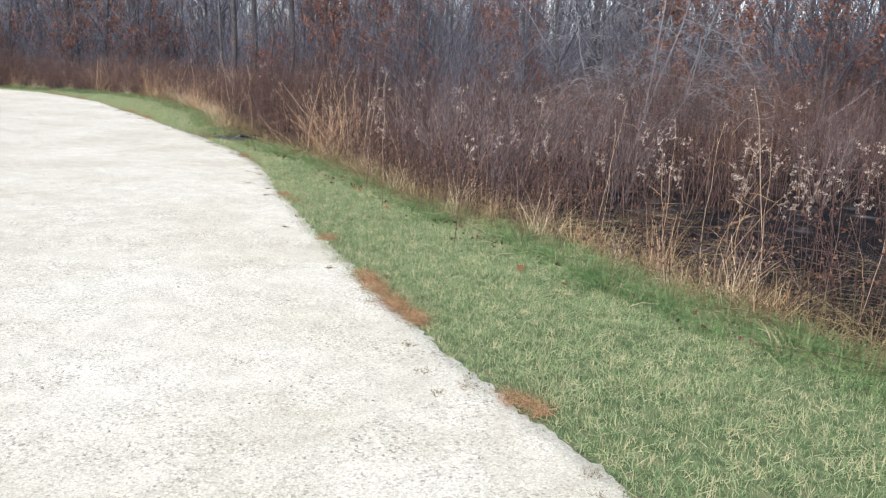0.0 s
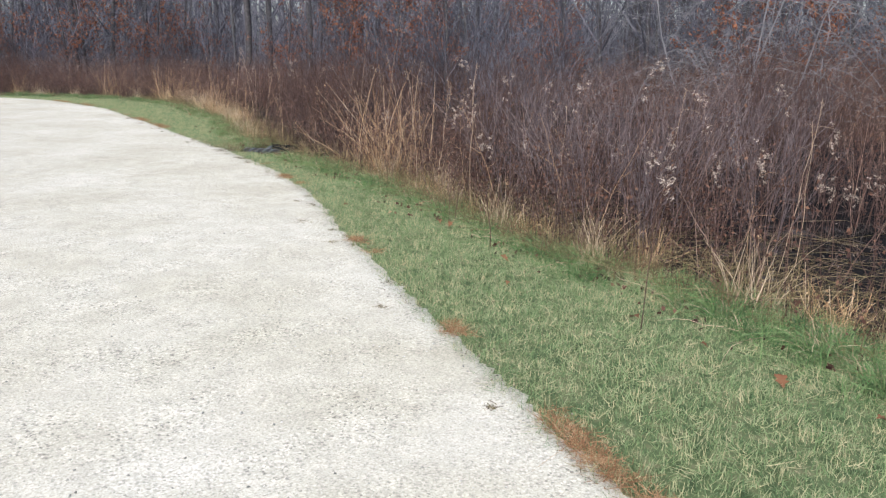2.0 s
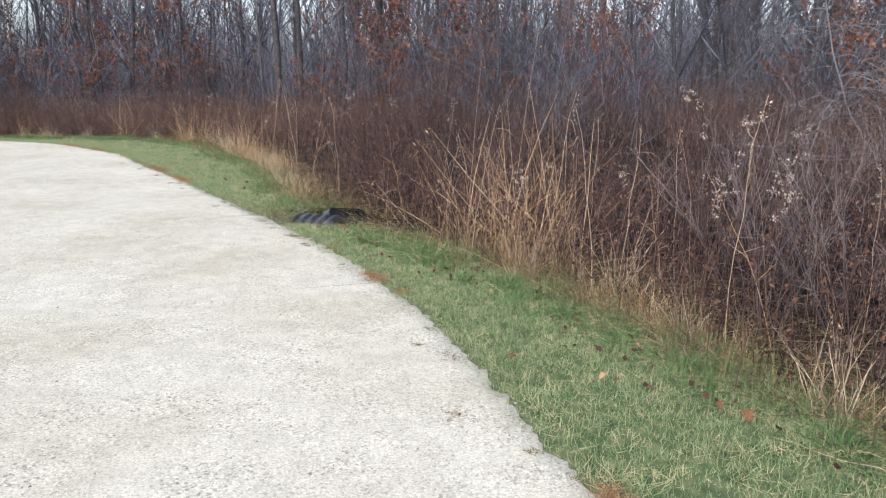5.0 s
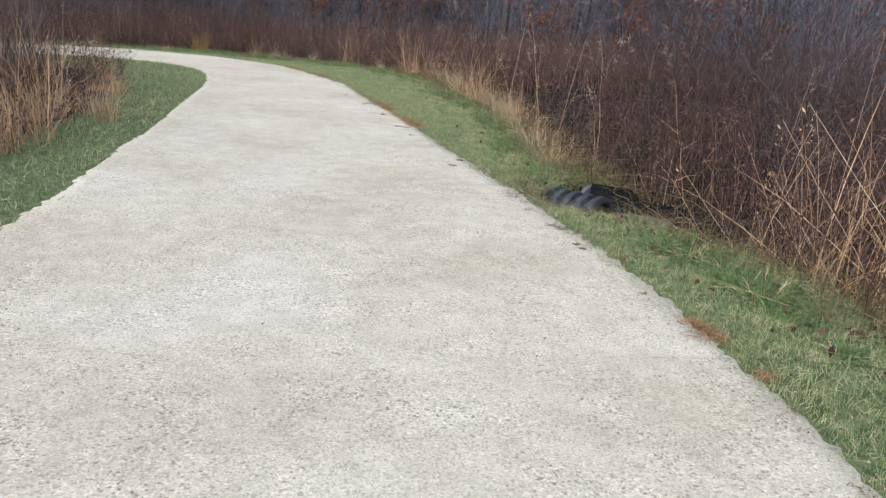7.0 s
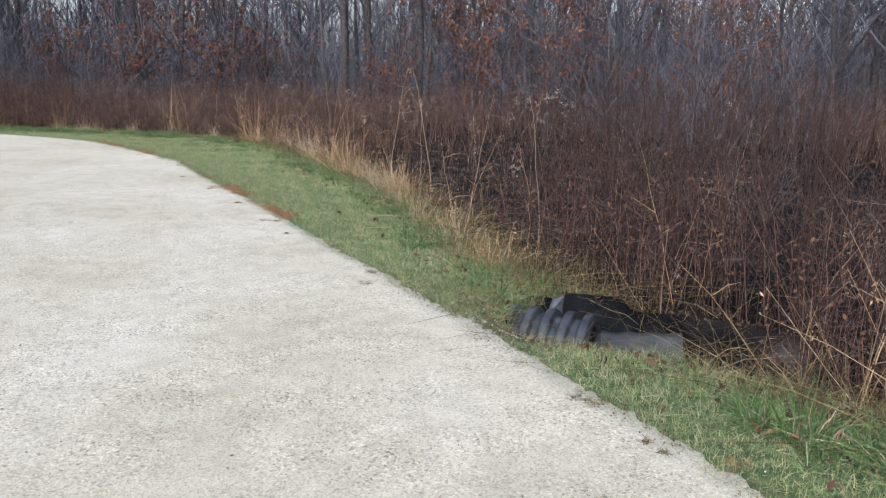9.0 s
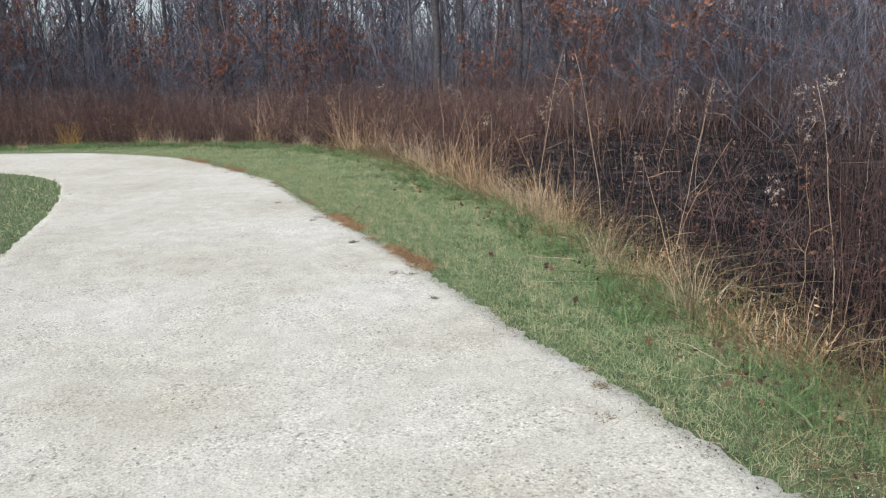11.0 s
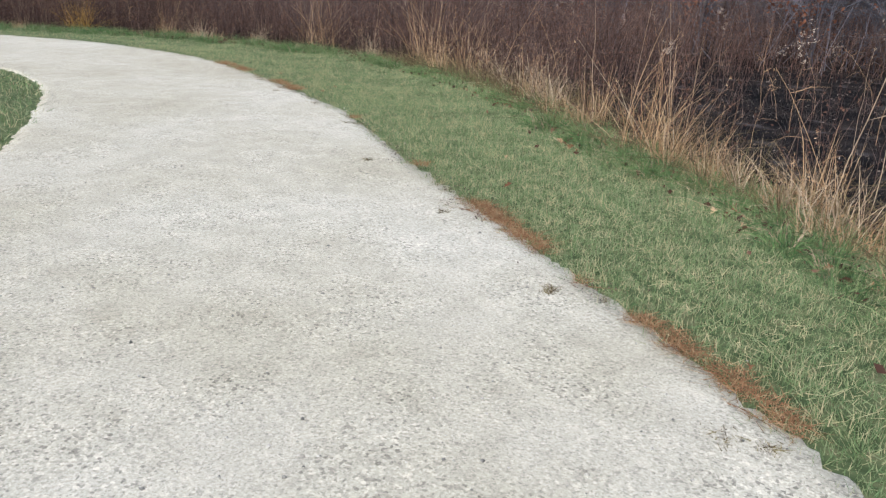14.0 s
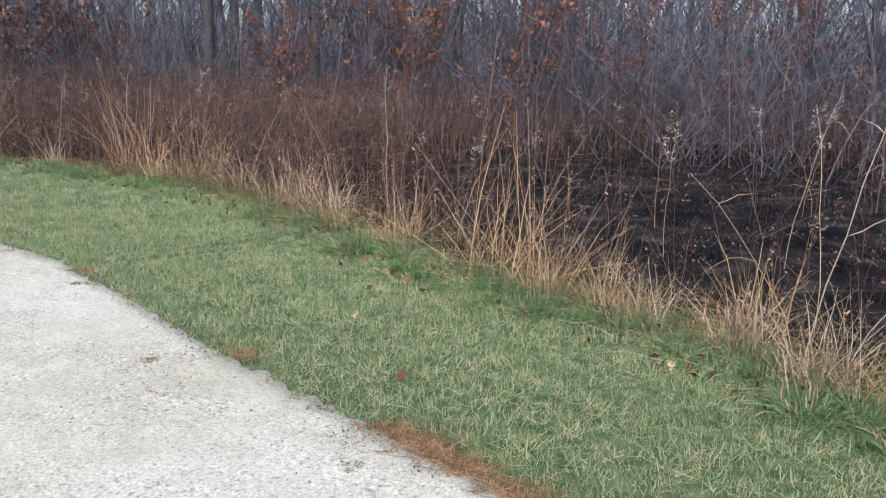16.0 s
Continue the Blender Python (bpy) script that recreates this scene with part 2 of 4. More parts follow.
def side_of(x, y, line):
    """Signed distance from a line, positive to the right of its course."""
    a, d = line[:-1:5], line[5::5]
    m = min(len(a), len(d))
    a, d = a[:m], d[:m] - a[:m]
    L2 = (d ** 2).sum(1)
    x, y = np.atleast_1d(np.asarray(x, float)), np.atleast_1d(np.asarray(y, float))
    out = np.empty(x.size)
    for i in range(0, x.size, 20000):
        vx, vy = x[i:i + 20000, None] - a[:, 0], y[i:i + 20000, None] - a[:, 1]
        t = np.clip((vx * d[:, 0] + vy * d[:, 1]) / L2, 0, 1)
        ex, ey = vx - t * d[:, 0], vy - t * d[:, 1]
        q = ex ** 2 + ey ** 2
        j = q.argmin(1)
        r = np.arange(len(j))
        cross = d[j, 0] * vy[r, j] - d[j, 1] * vx[r, j]
        out[i:i + 20000] = np.sqrt(q[r, j]) * np.where(cross < 0, 1, -1)
    return out


def sstep(v):
    v = np.clip(v, 0, 1)
    return v * v * (3 - 2 * v)


def wave(x, y, s=1.0, ph=0.0):
    """Cheap smooth noise between about -1 and 1."""
    x, y = x * s + ph, y * s - ph * 0.7
    return (np.sin(1.7 * x + 0.6 * y) + np.sin(-0.9 * x + 2.1 * y + 1.3) + np.sin(3.1 * x + 2.6 * y + 4.1) * 0.6 + np.sin(4.9 * x - 4.3 * y + 0.4) * 0.4) / 3


PIPE = np.array((-3.89, 14.04))
AXIS = np.array((0.947, -0.322))
ACROSS = np.array((0.322, 0.947))


def height(x, y):
    x, y = np.atleast_1d(np.asarray(x, float)), np.atleast_1d(np.asarray(y, float))
    r, v = side_of(x, y, EDGE_R), side_of(x, y, EDGE_V)
    l, w = -side_of(x, y, EDGE_L), -side_of(x, y, EDGE_W)
    z = -0.018 - 0.08 * sstep(r / 1.6) - 0.24 * sstep(v / 2.6) - 0.05 * sstep(l / 1.2) - 0.15 * sstep(w / 3)
    out = sstep(np.maximum(r, l) / 0.8)
    z += out * (0.022 * wave(x, y, 2.3) + 0.05 * wave(x, y, 0.45, 2.0) * sstep(np.maximum(v, w) / 2))
    u, s = (x - PIPE[0]) * AXIS[0] + (y - PIPE[1]) * AXIS[1], (x - PIPE[0]) * ACROSS[0] + (y - PIPE[1]) * ACROSS[1]
    wide = np.where(s > 0, 0.30 + 0.5 * np.clip(u, 0, 0.8), 0.25 + 0.35 * np.clip(u, 0, 0.8))
    ditch = sstep((u + 0.60) / 0.30) * (1 - sstep((np.abs(s) - wide) / 0.13)) * (1 - sstep((u - 1.6) / 2.5))
    dip = 0.11 * np.exp(-((u + 0.15) / 0.55) ** 2 - ((s + 0.38) / 0.24) ** 2) * sstep(r / 0.25)
    return z - np.maximum(0.42 * ditch, dip)


def burnt(x, y):
    """1 in the heart of the burnt hollows, 0 outside them."""
    a = ((x + 1.2) / 6.5) ** 2 + ((y - 23.0) / 8.5) ** 2
    b = ((x - 3.5) / 2.5) ** 2 + ((y - 7.6) / 2.9) ** 2
    return np.clip(np.maximum(1.35 - a, 1.25 - b), 0, 1)


# ---- mesh helpers ----
def quads(name, verts, faces, material, smooth=True):
    me = bpy.data.meshes.new(name)
    verts, faces = np.asarray(verts, np.float32).reshape(-1, 3), np.asarray(faces, np.int32).reshape(-1, 4)
    me.vertices.add(len(verts))
    me.vertices.foreach_set("co", verts.ravel())
    me.loops.add(faces.size)
    me.loops.foreach_set("vertex_index", faces.ravel())
    me.polygons.add(len(faces))
    me.polygons.foreach_set("loop_start", np.arange(0, faces.size, 4, dtype=np.int32))
    me.polygons.foreach_set("use_smooth", np.full(len(faces), smooth))
    me.update(calc_edges=True)
    me.materials.append(material)
    return me


RNG = np.random.default_rng(7)


def strands(paths, radii, sides=3, rng=RNG):
    """Tapered round (sides >= 3) or flat (sides = 2) strands along paths (n, k, 3)."""
    paths, radii = np.asarray(paths, float), np.asarray(radii, float)
    n, k, _ = paths.shape
    tan = paths[:, -1] - paths[:, 0]
    tan /= np.linalg.norm(tan, axis=1, keepdims=True) + 1e-9
    e1 = np.cross(tan, rng.normal(size=(n, 3)))
    e1 /= np.linalg.norm(e1, axis=1, keepdims=True) + 1e-9
    e2 = np.cross(tan, e1)
    ang = np.arange(sides) * 2 * np.pi / sides
    ring = e1[:, None] * np.cos(ang)[None, :, None] + e2[:, None] * np.sin(ang)[None, :, None]
    v = paths[:, :, None] + ring[:, None] * radii[:, :, None, None]
    idx = np.arange(n * k * sides).reshape(n, k, sides)
    if sides == 2:
        f = np.stack([idx[:, :-1, 0], idx[:, :-1, 1], idx[:, 1:, 1], idx[:, 1:, 0]], -1)
    else:
        nx = np.roll(idx, -1, 2)
        f = np.stack([idx[:, :-1], nx[:, :-1], nx[:, 1:], idx[:, 1:]], -1)
    return v.reshape(-1, 3), f.reshape(-1, 4)


def join(*pairs):
    vs, fs, o = [], [], 0
    for v, f in pairs:
        vs.append(v)
        fs.append(f + o)
        o += len(v)
    return np.vstack(vs), np.vstack(fs)


def flakes(centres, sizes, rng=RNG, long=1.6):
    """Small bent leaf-like quads."""
    n = len(centres)
    a = rng.normal(size=(n, 3))
    a /= np.linalg.norm(a, axis=1, keepdims=True)
    b = np.cross(a, rng.normal(size=(n, 3)))
    b /= np.linalg.norm(b, axis=1, keepdims=True)
    s = np.asarray(sizes)[:, None]
    v = np.stack([centres - a * s * long, centres + b * s, centres + a * s * long, centres - b * s * 0.8], 1)
    return v.reshape(-1, 3), np.arange(4 * n).reshape(n, 4)


def arcs(base, direction, length, droop, k=4, wob=0.0, rng=RNG):
    """Paths (n, k, 3) that leave base along direction and bend by droop (a vector for each)."""
    t = np.linspace(0, 1, k)[None, :, None]
    p = base[:, None] + direction[:, None] * length[:, None, None] * t + droop[:, None] * t ** 2
    if wob:
        p[:, 1:] += rng.normal(size=p[:, 1:].shape) * wob
    return p


def stuff(name, vf, material, label, category):
    return tagged(new(name, quads(name, *vf, material)), label, category, kind="stuff")


def part(name, vf, material, parent, label="", kind="", smooth=True):
    ob = new(name, quads(name, *vf, material, smooth))
    ob.parent = parent
    return tagged(ob, label, kind=kind)


def along(line, s, d):
    """Points at the share s of a line's length and d metres to its right."""
    seg = np.linalg.norm(np.diff(line, axis=0), axis=1)
    c = np.r_[0, np.cumsum(seg)]
    q = s * c[-1]
    i = np.clip(np.searchsorted(c, q) - 1, 0, len(seg) - 1)
    t = ((q - c[i]) / seg[i])[:, None]
    u = (line[i + 1] - line[i]) / seg[i][:, None]
    p = line[i] * (1 - t) + line[i + 1] * t
    return p + np.stack([u[:, 1], -u[:, 0]], 1) * d[:, None]


def grid_faces(a, b):
    i = np.arange(a * b).reshape(a, b)
    return np.stack([i[:-1, :-1], i[1:, :-1], i[1:, 1:], i[:-1, 1:]], -1).reshape(-1, 4)


def on_ground(p, lift=0.0):
    return np.c_[p, height(p[:, 0], p[:, 1]) + lift]


# ---- ground, trail, verges ----
grow = 45 * 1.35 ** np.arange(1, 10)
gx = np.r_[-grow[::-1] - 10, np.arange(-34, -5.2, 0.26), np.arange(-5.15, -2.4, 0.05), np.arange(-2.3, 22.1, 0.26), grow]
gy = np.r_[-grow[::-1], np.arange(-14, 13.0, 0.26), np.arange(13.1, 15.6, 0.05), np.arange(15.7, 44.1, 0.26), grow + 20]
GX, GY = np.meshgrid(gx, gy, indexing="ij")
GZ = height(GX.ravel(), GY.ravel())
tagged(new("ground", quads("ground", np.c_[GX.ravel(), GY.ravel(), GZ], grid_faces(len(gx), len(gy)), M_SOIL)),
       "dark charred soil with ash and dead litter", "ground", kind="structure")


def sheet(name, line_a, line_b, n, m, material, z, label, ragged=(0.0, 0.0), edge_drop=0.0):
    """A sheet between two lines; z gives its height at x, y."""
    s = np.linspace(0, 1, n)
    a, b = along(line_a, s, np.zeros(n)), along(line_b, s, np.zeros(n))
    t = np.r_[0, 0.007, np.linspace(0.04, 0.96, m - 4), 0.993, 1][None, :, None]
    p = a[:, None] * (1 - t) + b[:, None] * t
    u = (b - a) / np.linalg.norm(b - a, axis=1, keepdims=True)
    for cols, sign, amp in (((0, 1), -1, ragged[0]), ((m - 1, m - 2), 1, ragged[1])):
        q = p[:, cols[0]].copy()
        shift = u * (sign * amp * (0.6 * wave(q[:, 0], q[:, 1], 2.1) + 0.7 * wave(q[:, 0], q[:, 1], 8.0, 3.0) + 0.35 * wave(q[:, 0], q[:, 1], 19.0, 1.0) + RNG.normal(size=n) * 0.4))[:, None]
        for col in cols:
            p[:, col] += shift
    q = p.reshape(-1, 2)
    zz = z(q[:, 0], q[:, 1]).reshape(n, m)
    zz[:, 0] -= edge_drop
    zz[:, -1] -= edge_drop
    return tagged(new(name, quads(name, np.c_[q, zz.ravel()], grid_faces(n, m), material)), label, name, kind="structure")


def trail_z(x, y):
    return 0.004 * wave(x, y, 1.4) + 0.003 * wave(x, y, 5.0, 1.0)


sheet("trail", EDGE_L, EDGE_R, 2300, 20, M_GRAVEL, trail_z, "pale crushed limestone footpath, worn and dusty", (0.036, 0.036), 0.020)


def offset(line, d):
    s = np.linspace(0, 1, 500)
    return along(line, s, np.full(500, d))


sheet("verge_right", offset(EDGE_R, -0.16), offset(EDGE_V, 0.25), 1300, 20, M_TURF, lambda x, y: height(x, y) + 0.008, "strip of mown green turf beside the footpath", (0, 0.15))
sheet("verge_left", offset(EDGE_W, -0.5), offset(EDGE_L, 0.12), 420, 12, M_TURF, lambda x, y: height(x, y) + 0.008, "strip of mown green turf inside the bend", (0.15, 0))


# ---- grass ----
def blades(p, h, wdt, lean, k=2, lift=0.0):
    n = len(p)
    a = RNG.uniform(0, 2 * np.pi, n)
    out = np.stack([np.cos(a), np.sin(a), np.zeros(n)], 1)
    tilt = np.abs(RNG.normal(size=n)) * lean
    d = np.stack([out[:, 0] * tilt * 0.5, out[:, 1] * tilt * 0.5, np.ones(n)], 1)
    bend = out * (tilt * h)[:, None] * 0.7 - np.array((0, 0, 1)) * (h * np.clip(tilt, 0, 1.2) * 0.35)[:, None]
    paths = arcs(on_ground(p, lift), d, h, bend, k)
    r = np.linspace(1, 0.15, k)[None] * wdt[:, None]
    return strands(paths, r, 2)


def scatter(line, n, s0, s1, d0, d1):
    return along(line, RNG.uniform(s0, s1, n), RNG.uniform(d0, d1, n))


def in_ditch(p):
    u = (p[:, 0] - PIPE[0]) * AXIS[0] + (p[:, 1] - PIPE[1]) * AXIS[1]
    s = (p[:, 0] - PIPE[0]) * ACROSS[0] + (p[:, 1] - PIPE[1]) * ACROSS[1]
    return (u > -0.46) & (u < 1.2) & (s < 0.42 + 0.40 * np.clip(u, 0, 1)) & (s > -0.30 - 0.35 * np.clip(u, 0, 1))


def lawn_points(n, box, right=True):
    p = np.stack([RNG.uniform(box[0], box[1], n), RNG.uniform(box[2], box[3], n)], 1)
    if right:
        d, e = side_of(p[:, 0], p[:, 1], EDGE_R), side_of(p[:, 0], p[:, 1], EDGE_V)
    else:
        d, e = -side_of(p[:, 0], p[:, 1], EDGE_L), -side_of(p[:, 0], p[:, 1], EDGE_W)
    rag = 0.05 * wave(p[:, 0], p[:, 1], 6.0, 5.0) + 0.04 * RNG.normal(size=n)
    ok = (d > rag) & (e < 0.25 + rag * 3) & ~in_ditch(p)
    return p[ok], d[ok], e[ok]


def share(line, y):
    """The share of a line's length at which it first passes y."""
    c = np.r_[0, np.cumsum(np.linalg.norm(np.diff(line, axis=0), axis=1))]
    return float(c[np.argmax(line[:, 1] > y)] / c[-1])


def verge_points(n, y0, y1, wide):
    p = along(EDGE_R, RNG.uniform(share(EDGE_R, y0), share(EDGE_R, y1), n), RNG.uniform(-0.11, wide, n))
    d, e = side_of(p[:, 0], p[:, 1], EDGE_R), side_of(p[:, 0], p[:, 1], EDGE_V)
    rag = 0.05 * wave(p[:, 0], p[:, 1], 6.0, 5.0) + 0.05 * wave(p[:, 0], p[:, 1], 15.0, 2.0) + 0.03 * RNG.normal(size=n)
    bare = np.exp(-(((p[:, 0] + 4.35) / 0.35) ** 2 + ((p[:, 1] - 13.75) / 0.4) ** 2)) > RNG.uniform(0.1, 0.7, n)
    ok = (d > rag - 0.055) & (e < 0.25 + rag * 3) & ~in_ditch(p) & ~bare
    return p[ok], d[ok], e[ok]


near = [verge_points(390000, 1.5, 22.5, 2.6), verge_points(60000, 22.5, 24.9, 3.6), lawn_points(60000, (-24, -14, 23.5, 28.5))]
P, D, E = (np.concatenate([a[i] for a in near]) for i in range(3))
tuft = wave(P[:, 0], P[:, 1], 6.5, 1.0) + 0.7 * wave(P[:, 0], P[:, 1], 15.0, 3.0)
h = (0.030 + 0.032 * RNG.random(len(P))) * (1 + 0.4 * tuft) * (1 + 0.9 * sstep((E + 0.5) / 0.5))
stuff("mown_grass", blades(P, np.maximum(h, 0.012), RNG.uniform(0.0013, 0.0026, len(P)), 0.78), M_LAWN, "short mown green grass with pale worn tips", "grass")
P, D, E = lawn_points(110000, (-16.5, -5.5, 5, 23), False)
stuff("mown_grass", blades(P, 0.04 + 0.04 * RNG.random(len(P)), RNG.uniform(0.003, 0.005, len(P)), 0.7), M_LAWN, "short mown green grass inside the bend", "grass")

# longer tufts where the mower does not reach
n = 1500
c = scatter(EDGE_V, n, 0.12, 0.72, -0.45, 0.25)
keep = (wave(c[:, 0], c[:, 1], 1.7, 9.0) + 0.5 * wave(c[:, 0], c[:, 1], 5.0, 1.0) > RNG.uniform(-0.5, 0.2, n)) & ~in_ditch(c)
c = c[keep]
P = np.repeat(c, 30, 0) + RNG.normal(size=(len(c) * 30, 2)) * 0.06
P = P[~in_ditch(P) & (((P - PIPE - (0.35, -0.45)) ** 2).sum(1) > 0.42)]
stuff("long_grass", blades(P, RNG.uniform(0.06, 0.20, len(P)), RNG.uniform(0.002, 0.0045, len(P)), 0.85, 3), M_TALL, "lush uncut green grass along the brush", "grass")


def grass_tuft(seed, n, hgt, spread):
    """A lush tuft of arching green blades with a few withered ones."""
    rng = np.random.default_rng(seed)
    a, r = rng.uniform(0, 2 * np.pi, n), spread * np.sqrt(rng.random(n))
    base = np.stack([np.cos(a) * r, np.sin(a) * r, np.full(n, -0.015)], 1)
    out = a + rng.normal(size=n) * 0.7
    h, f = hgt * rng.uniform(0.45, 1.0, n), rng.uniform(0.1, 1.0, n)
    d = np.stack([np.cos(out) * 0.35 * f, np.sin(out) * 0.35 * f, np.ones(n)], 1)
    bend = np.stack([np.cos(out) * f, np.sin(out) * f, -0.75 * f], 1) * h[:, None] * 0.9
    paths = arcs(base, d, h, bend, 5, 0.003, rng)
    r = rng.uniform(0.0018, 0.0038, n)[:, None] * np.array((0.8, 1.0, 0.9, 0.6, 0.15))[None]
    dry = rng.random(n) < 0.12
    ob = tagged(new("grass_tuft"), category="grass tuft", group="lush tufts along the verge")
    part("foliage", strands(paths[~dry], r[~dry], 2, rng), M_TALL, ob, kind="stuff")
    part("withered_foliage", strands(paths[dry], r[dry], 2, rng), M_STRAW_PALE, ob, "withered straw-coloured blades", kind="stuff")
    return ob


# rust-brown dead grass creeping onto the gravel
n = 3400
s, d = RNG.uniform(0.18, 0.62, n), RNG.normal(size=n) * 0.030 + 0.012
c = along(EDGE_R, s, d)
c = c[(wave(c[:, 0], c[:, 1], 1.6, 4.0) + 0.7 * wave(c[:, 0], c[:, 1], 5.0, 2.0)) > 0.74 - 0.44 * sstep((c[:, 1] - 16) / 2) - 0.25 * (1 - sstep((c[:, 1] - 5) / 2))]
P = np.repeat(c, 24, 0) + RNG.normal(size=(len(c) * 24, 2)) * 0.026
stuff("dead_grass", blades(P, RNG.uniform(0.012, 0.04, len(P)), RNG.uniform(0.001, 0.0021, len(P)), 1.6, 2, 0.026), M_RUST, "matted rust-brown dead grass at the gravel's edge", "dead grass")

c = along(EDGE_R, RNG.uniform(share(EDGE_R, 2), share(EDGE_R, 23), 60), -np.abs(RNG.normal(size=60)) * 0.14 - 0.03)
P = np.repeat(c, 60, 0) + RNG.normal(size=(3600, 2)) * np.repeat(RNG.uniform(0.012, 0.04, 60), 60)[:, None]
stuff("edge_tufts", blades(P, RNG.uniform(0.005, 0.016, len(P)), RNG.uniform(0.001, 0.0022, len(P)), 1.6, 2, 0.02), M_MATTED, "small withered tufts on the gravel near its edge", "dead grass")

# stone chips on the trail
n = 16000
P = np.stack([RNG.uniform(-13, 1, n), RNG.uniform(1.8, 24, n)], 1)
ok = (side_of(P[:, 0], P[:, 1], EDGE_R) < np.abs(RNG.normal(size=n)) * 0.10) & (side_of(P[:, 0], P[:, 1], EDGE_L) > 0)
P = P[ok]
n = len(P)
size = RNG.uniform(0.0025, 0.0075, n)
C = np.c_[P, trail_z(P[:, 0], P[:, 1]) + size * 0.3]
ring = np.array([(1, 0, 0), (0, 1, 0), (-1, 0, 0), (0, -1, 0), (0.3, 0.2, 0.7), (-0.2, -0.1, 0.6), (0.1, -0.3, -0.5), (-0.1, 0.3, -0.5)])
V = C[:, None] + (ring[None] + RNG.normal(size=(n, 8, 3)) * 0.22) * size[:, None, None]
F = np.array([(0, 1, 5, 4), (1, 2, 3, 5), (3, 0, 4, 5), (0, 3, 2, 1)])
stuff("stone_chips", (V.reshape(-1, 3), (np.arange(n)[:, None, None] * 8 + F[None]).reshape(-1, 4)), M_PEBBLE, "loose grey and white limestone chips", "gravel")


# crumbs of soil and dead leaf where turf meets gravel
n = 9000
p = along(EDGE_R, RNG.uniform(0.2, 0.62, n), RNG.normal(size=n) * 0.07 - 0.03)
p = p[wave(p[:, 0], p[:, 1], 2.2, 6.0) + 0.5 * wave(p[:, 0], p[:, 1], 7.0, 1.0) > 0.15]
stuff("edge_litter", flakes(np.c_[p, np.full(len(p), 0.012)], RNG.uniform(0.0015, 0.0055, len(p)), long=1.4), M_TWIG, "dark crumbs of soil and dead leaf on the gravel's edge", "litter")
n = 5000
p = along(EDGE_V, RNG.uniform(0.3, 0.66, n), RNG.normal(size=n) * 0.3 + 0.15)
p = p[~in_ditch(p)]
stuff("leaf_litter", flakes(on_ground(p, 0.05), RNG.uniform(0.008, 0.022, len(p)), long=1.4), M_SCRAP, "broken brown leaf litter along the thicket", "litter")


# ---- brush ----
def brush(n, d0, d1, s0, s1, hmin, hmax, twigs, scraps, line=EDGE_V, sign=1, sides=3, thick=1.0):
    p = along(line, RNG.uniform(s0, s1, n), sign * RNG.uniform(d0, d1, n))
    v = sign * side_of(p[:, 0], p[:, 1], line)
    b = burnt(p[:, 0], p[:, 1])
    cl = wave(p[:, 0], p[:, 1], 1.3, 7.0)
    ok = (v > d0 * 0.8) & (RNG.random(n) > np.minimum(0.95, 1.35 * b)) & (cl > RNG.uniform(-1.3, 0.3, n)) & ~in_ditch(p)
    p, b, v, cl = p[ok], b[ok], v[ok], cl[ok]
    n = len(p)
    base = on_ground(p, -0.02)
    h = RNG.uniform(hmin, hmax, n) * (1 - 0.45 * b) * (0.55 + 0.45 * sstep(v / 1.2)) * (1 + 0.18 * cl)
    a = RNG.uniform(0, 2 * np.pi, n)
    lean = np.abs(RNG.normal(size=n)) * 0.23
    lean = np.where(RNG.random(n) < 0.07, lean + RNG.uniform(0.4, 1.3, n), lean)
    d = np.stack([np.cos(a) * lean, np.sin(a) * lean, np.ones(n)], 1)
    d /= np.linalg.norm(d, axis=1, keepdims=True)
    bend = np.stack([np.cos(a), np.sin(a), -0.3 * np.ones(n)], 1) * (h * RNG.uniform(0, 0.16, n))[:, None]
    paths = arcs(base, d, h, bend, 4, 0.012)
    r0 = RNG.uniform(0.0018, 0.0036, n) * thick
    out = {"stem": strands(paths, r0[:, None] * np.array((1.15, 0.95, 0.7, 0.35))[None], sides)}
    if twigs:
        i = np.repeat(np.arange(n), twigs)
        t = RNG.uniform(0.3, 1.0, len(i)) * 2.999
        j = t.astype(int)
        q = paths[i, j] * (1 - (t - j))[:, None] + paths[i, j + 1] * (t - j)[:, None]
        aa = RNG.uniform(0, 2 * np.pi, len(i))
        up = RNG.uniform(-0.1, 1.3, len(i))
        dd = np.stack([np.cos(aa), np.sin(aa), up], 1)
        dd /= np.linalg.norm(dd, axis=1, keepdims=True)
        L = RNG.uniform(0.08, 0.38, len(i)) * h[i] / 1.2
        tw = arcs(q, dd, L, np.c_[np.zeros((len(i), 2)), L * RNG.uniform(-0.3, 0.3, len(i))], 3)
        out["twig"] = strands(tw[:, ::2], RNG.uniform(0.0009, 0.0017, len(i))[:, None] * thick * np.array((1, 0.5))[None], 2)
        if scraps:
            m = RNG.integers(0, len(i), n * scraps)
            c = tw[m, 2] + RNG.normal(size=(len(m), 3)) * 0.01
            out["scrap"] = flakes(c, RNG.uniform(0.004, 0.013, len(m)) * (0.7 + 0.3 * thick))
    return out


def add_brush(sets, label):
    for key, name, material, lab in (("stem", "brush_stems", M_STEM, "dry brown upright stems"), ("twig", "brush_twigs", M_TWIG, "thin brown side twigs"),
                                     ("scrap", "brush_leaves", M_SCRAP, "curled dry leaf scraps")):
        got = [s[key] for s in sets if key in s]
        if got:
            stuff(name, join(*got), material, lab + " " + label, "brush")


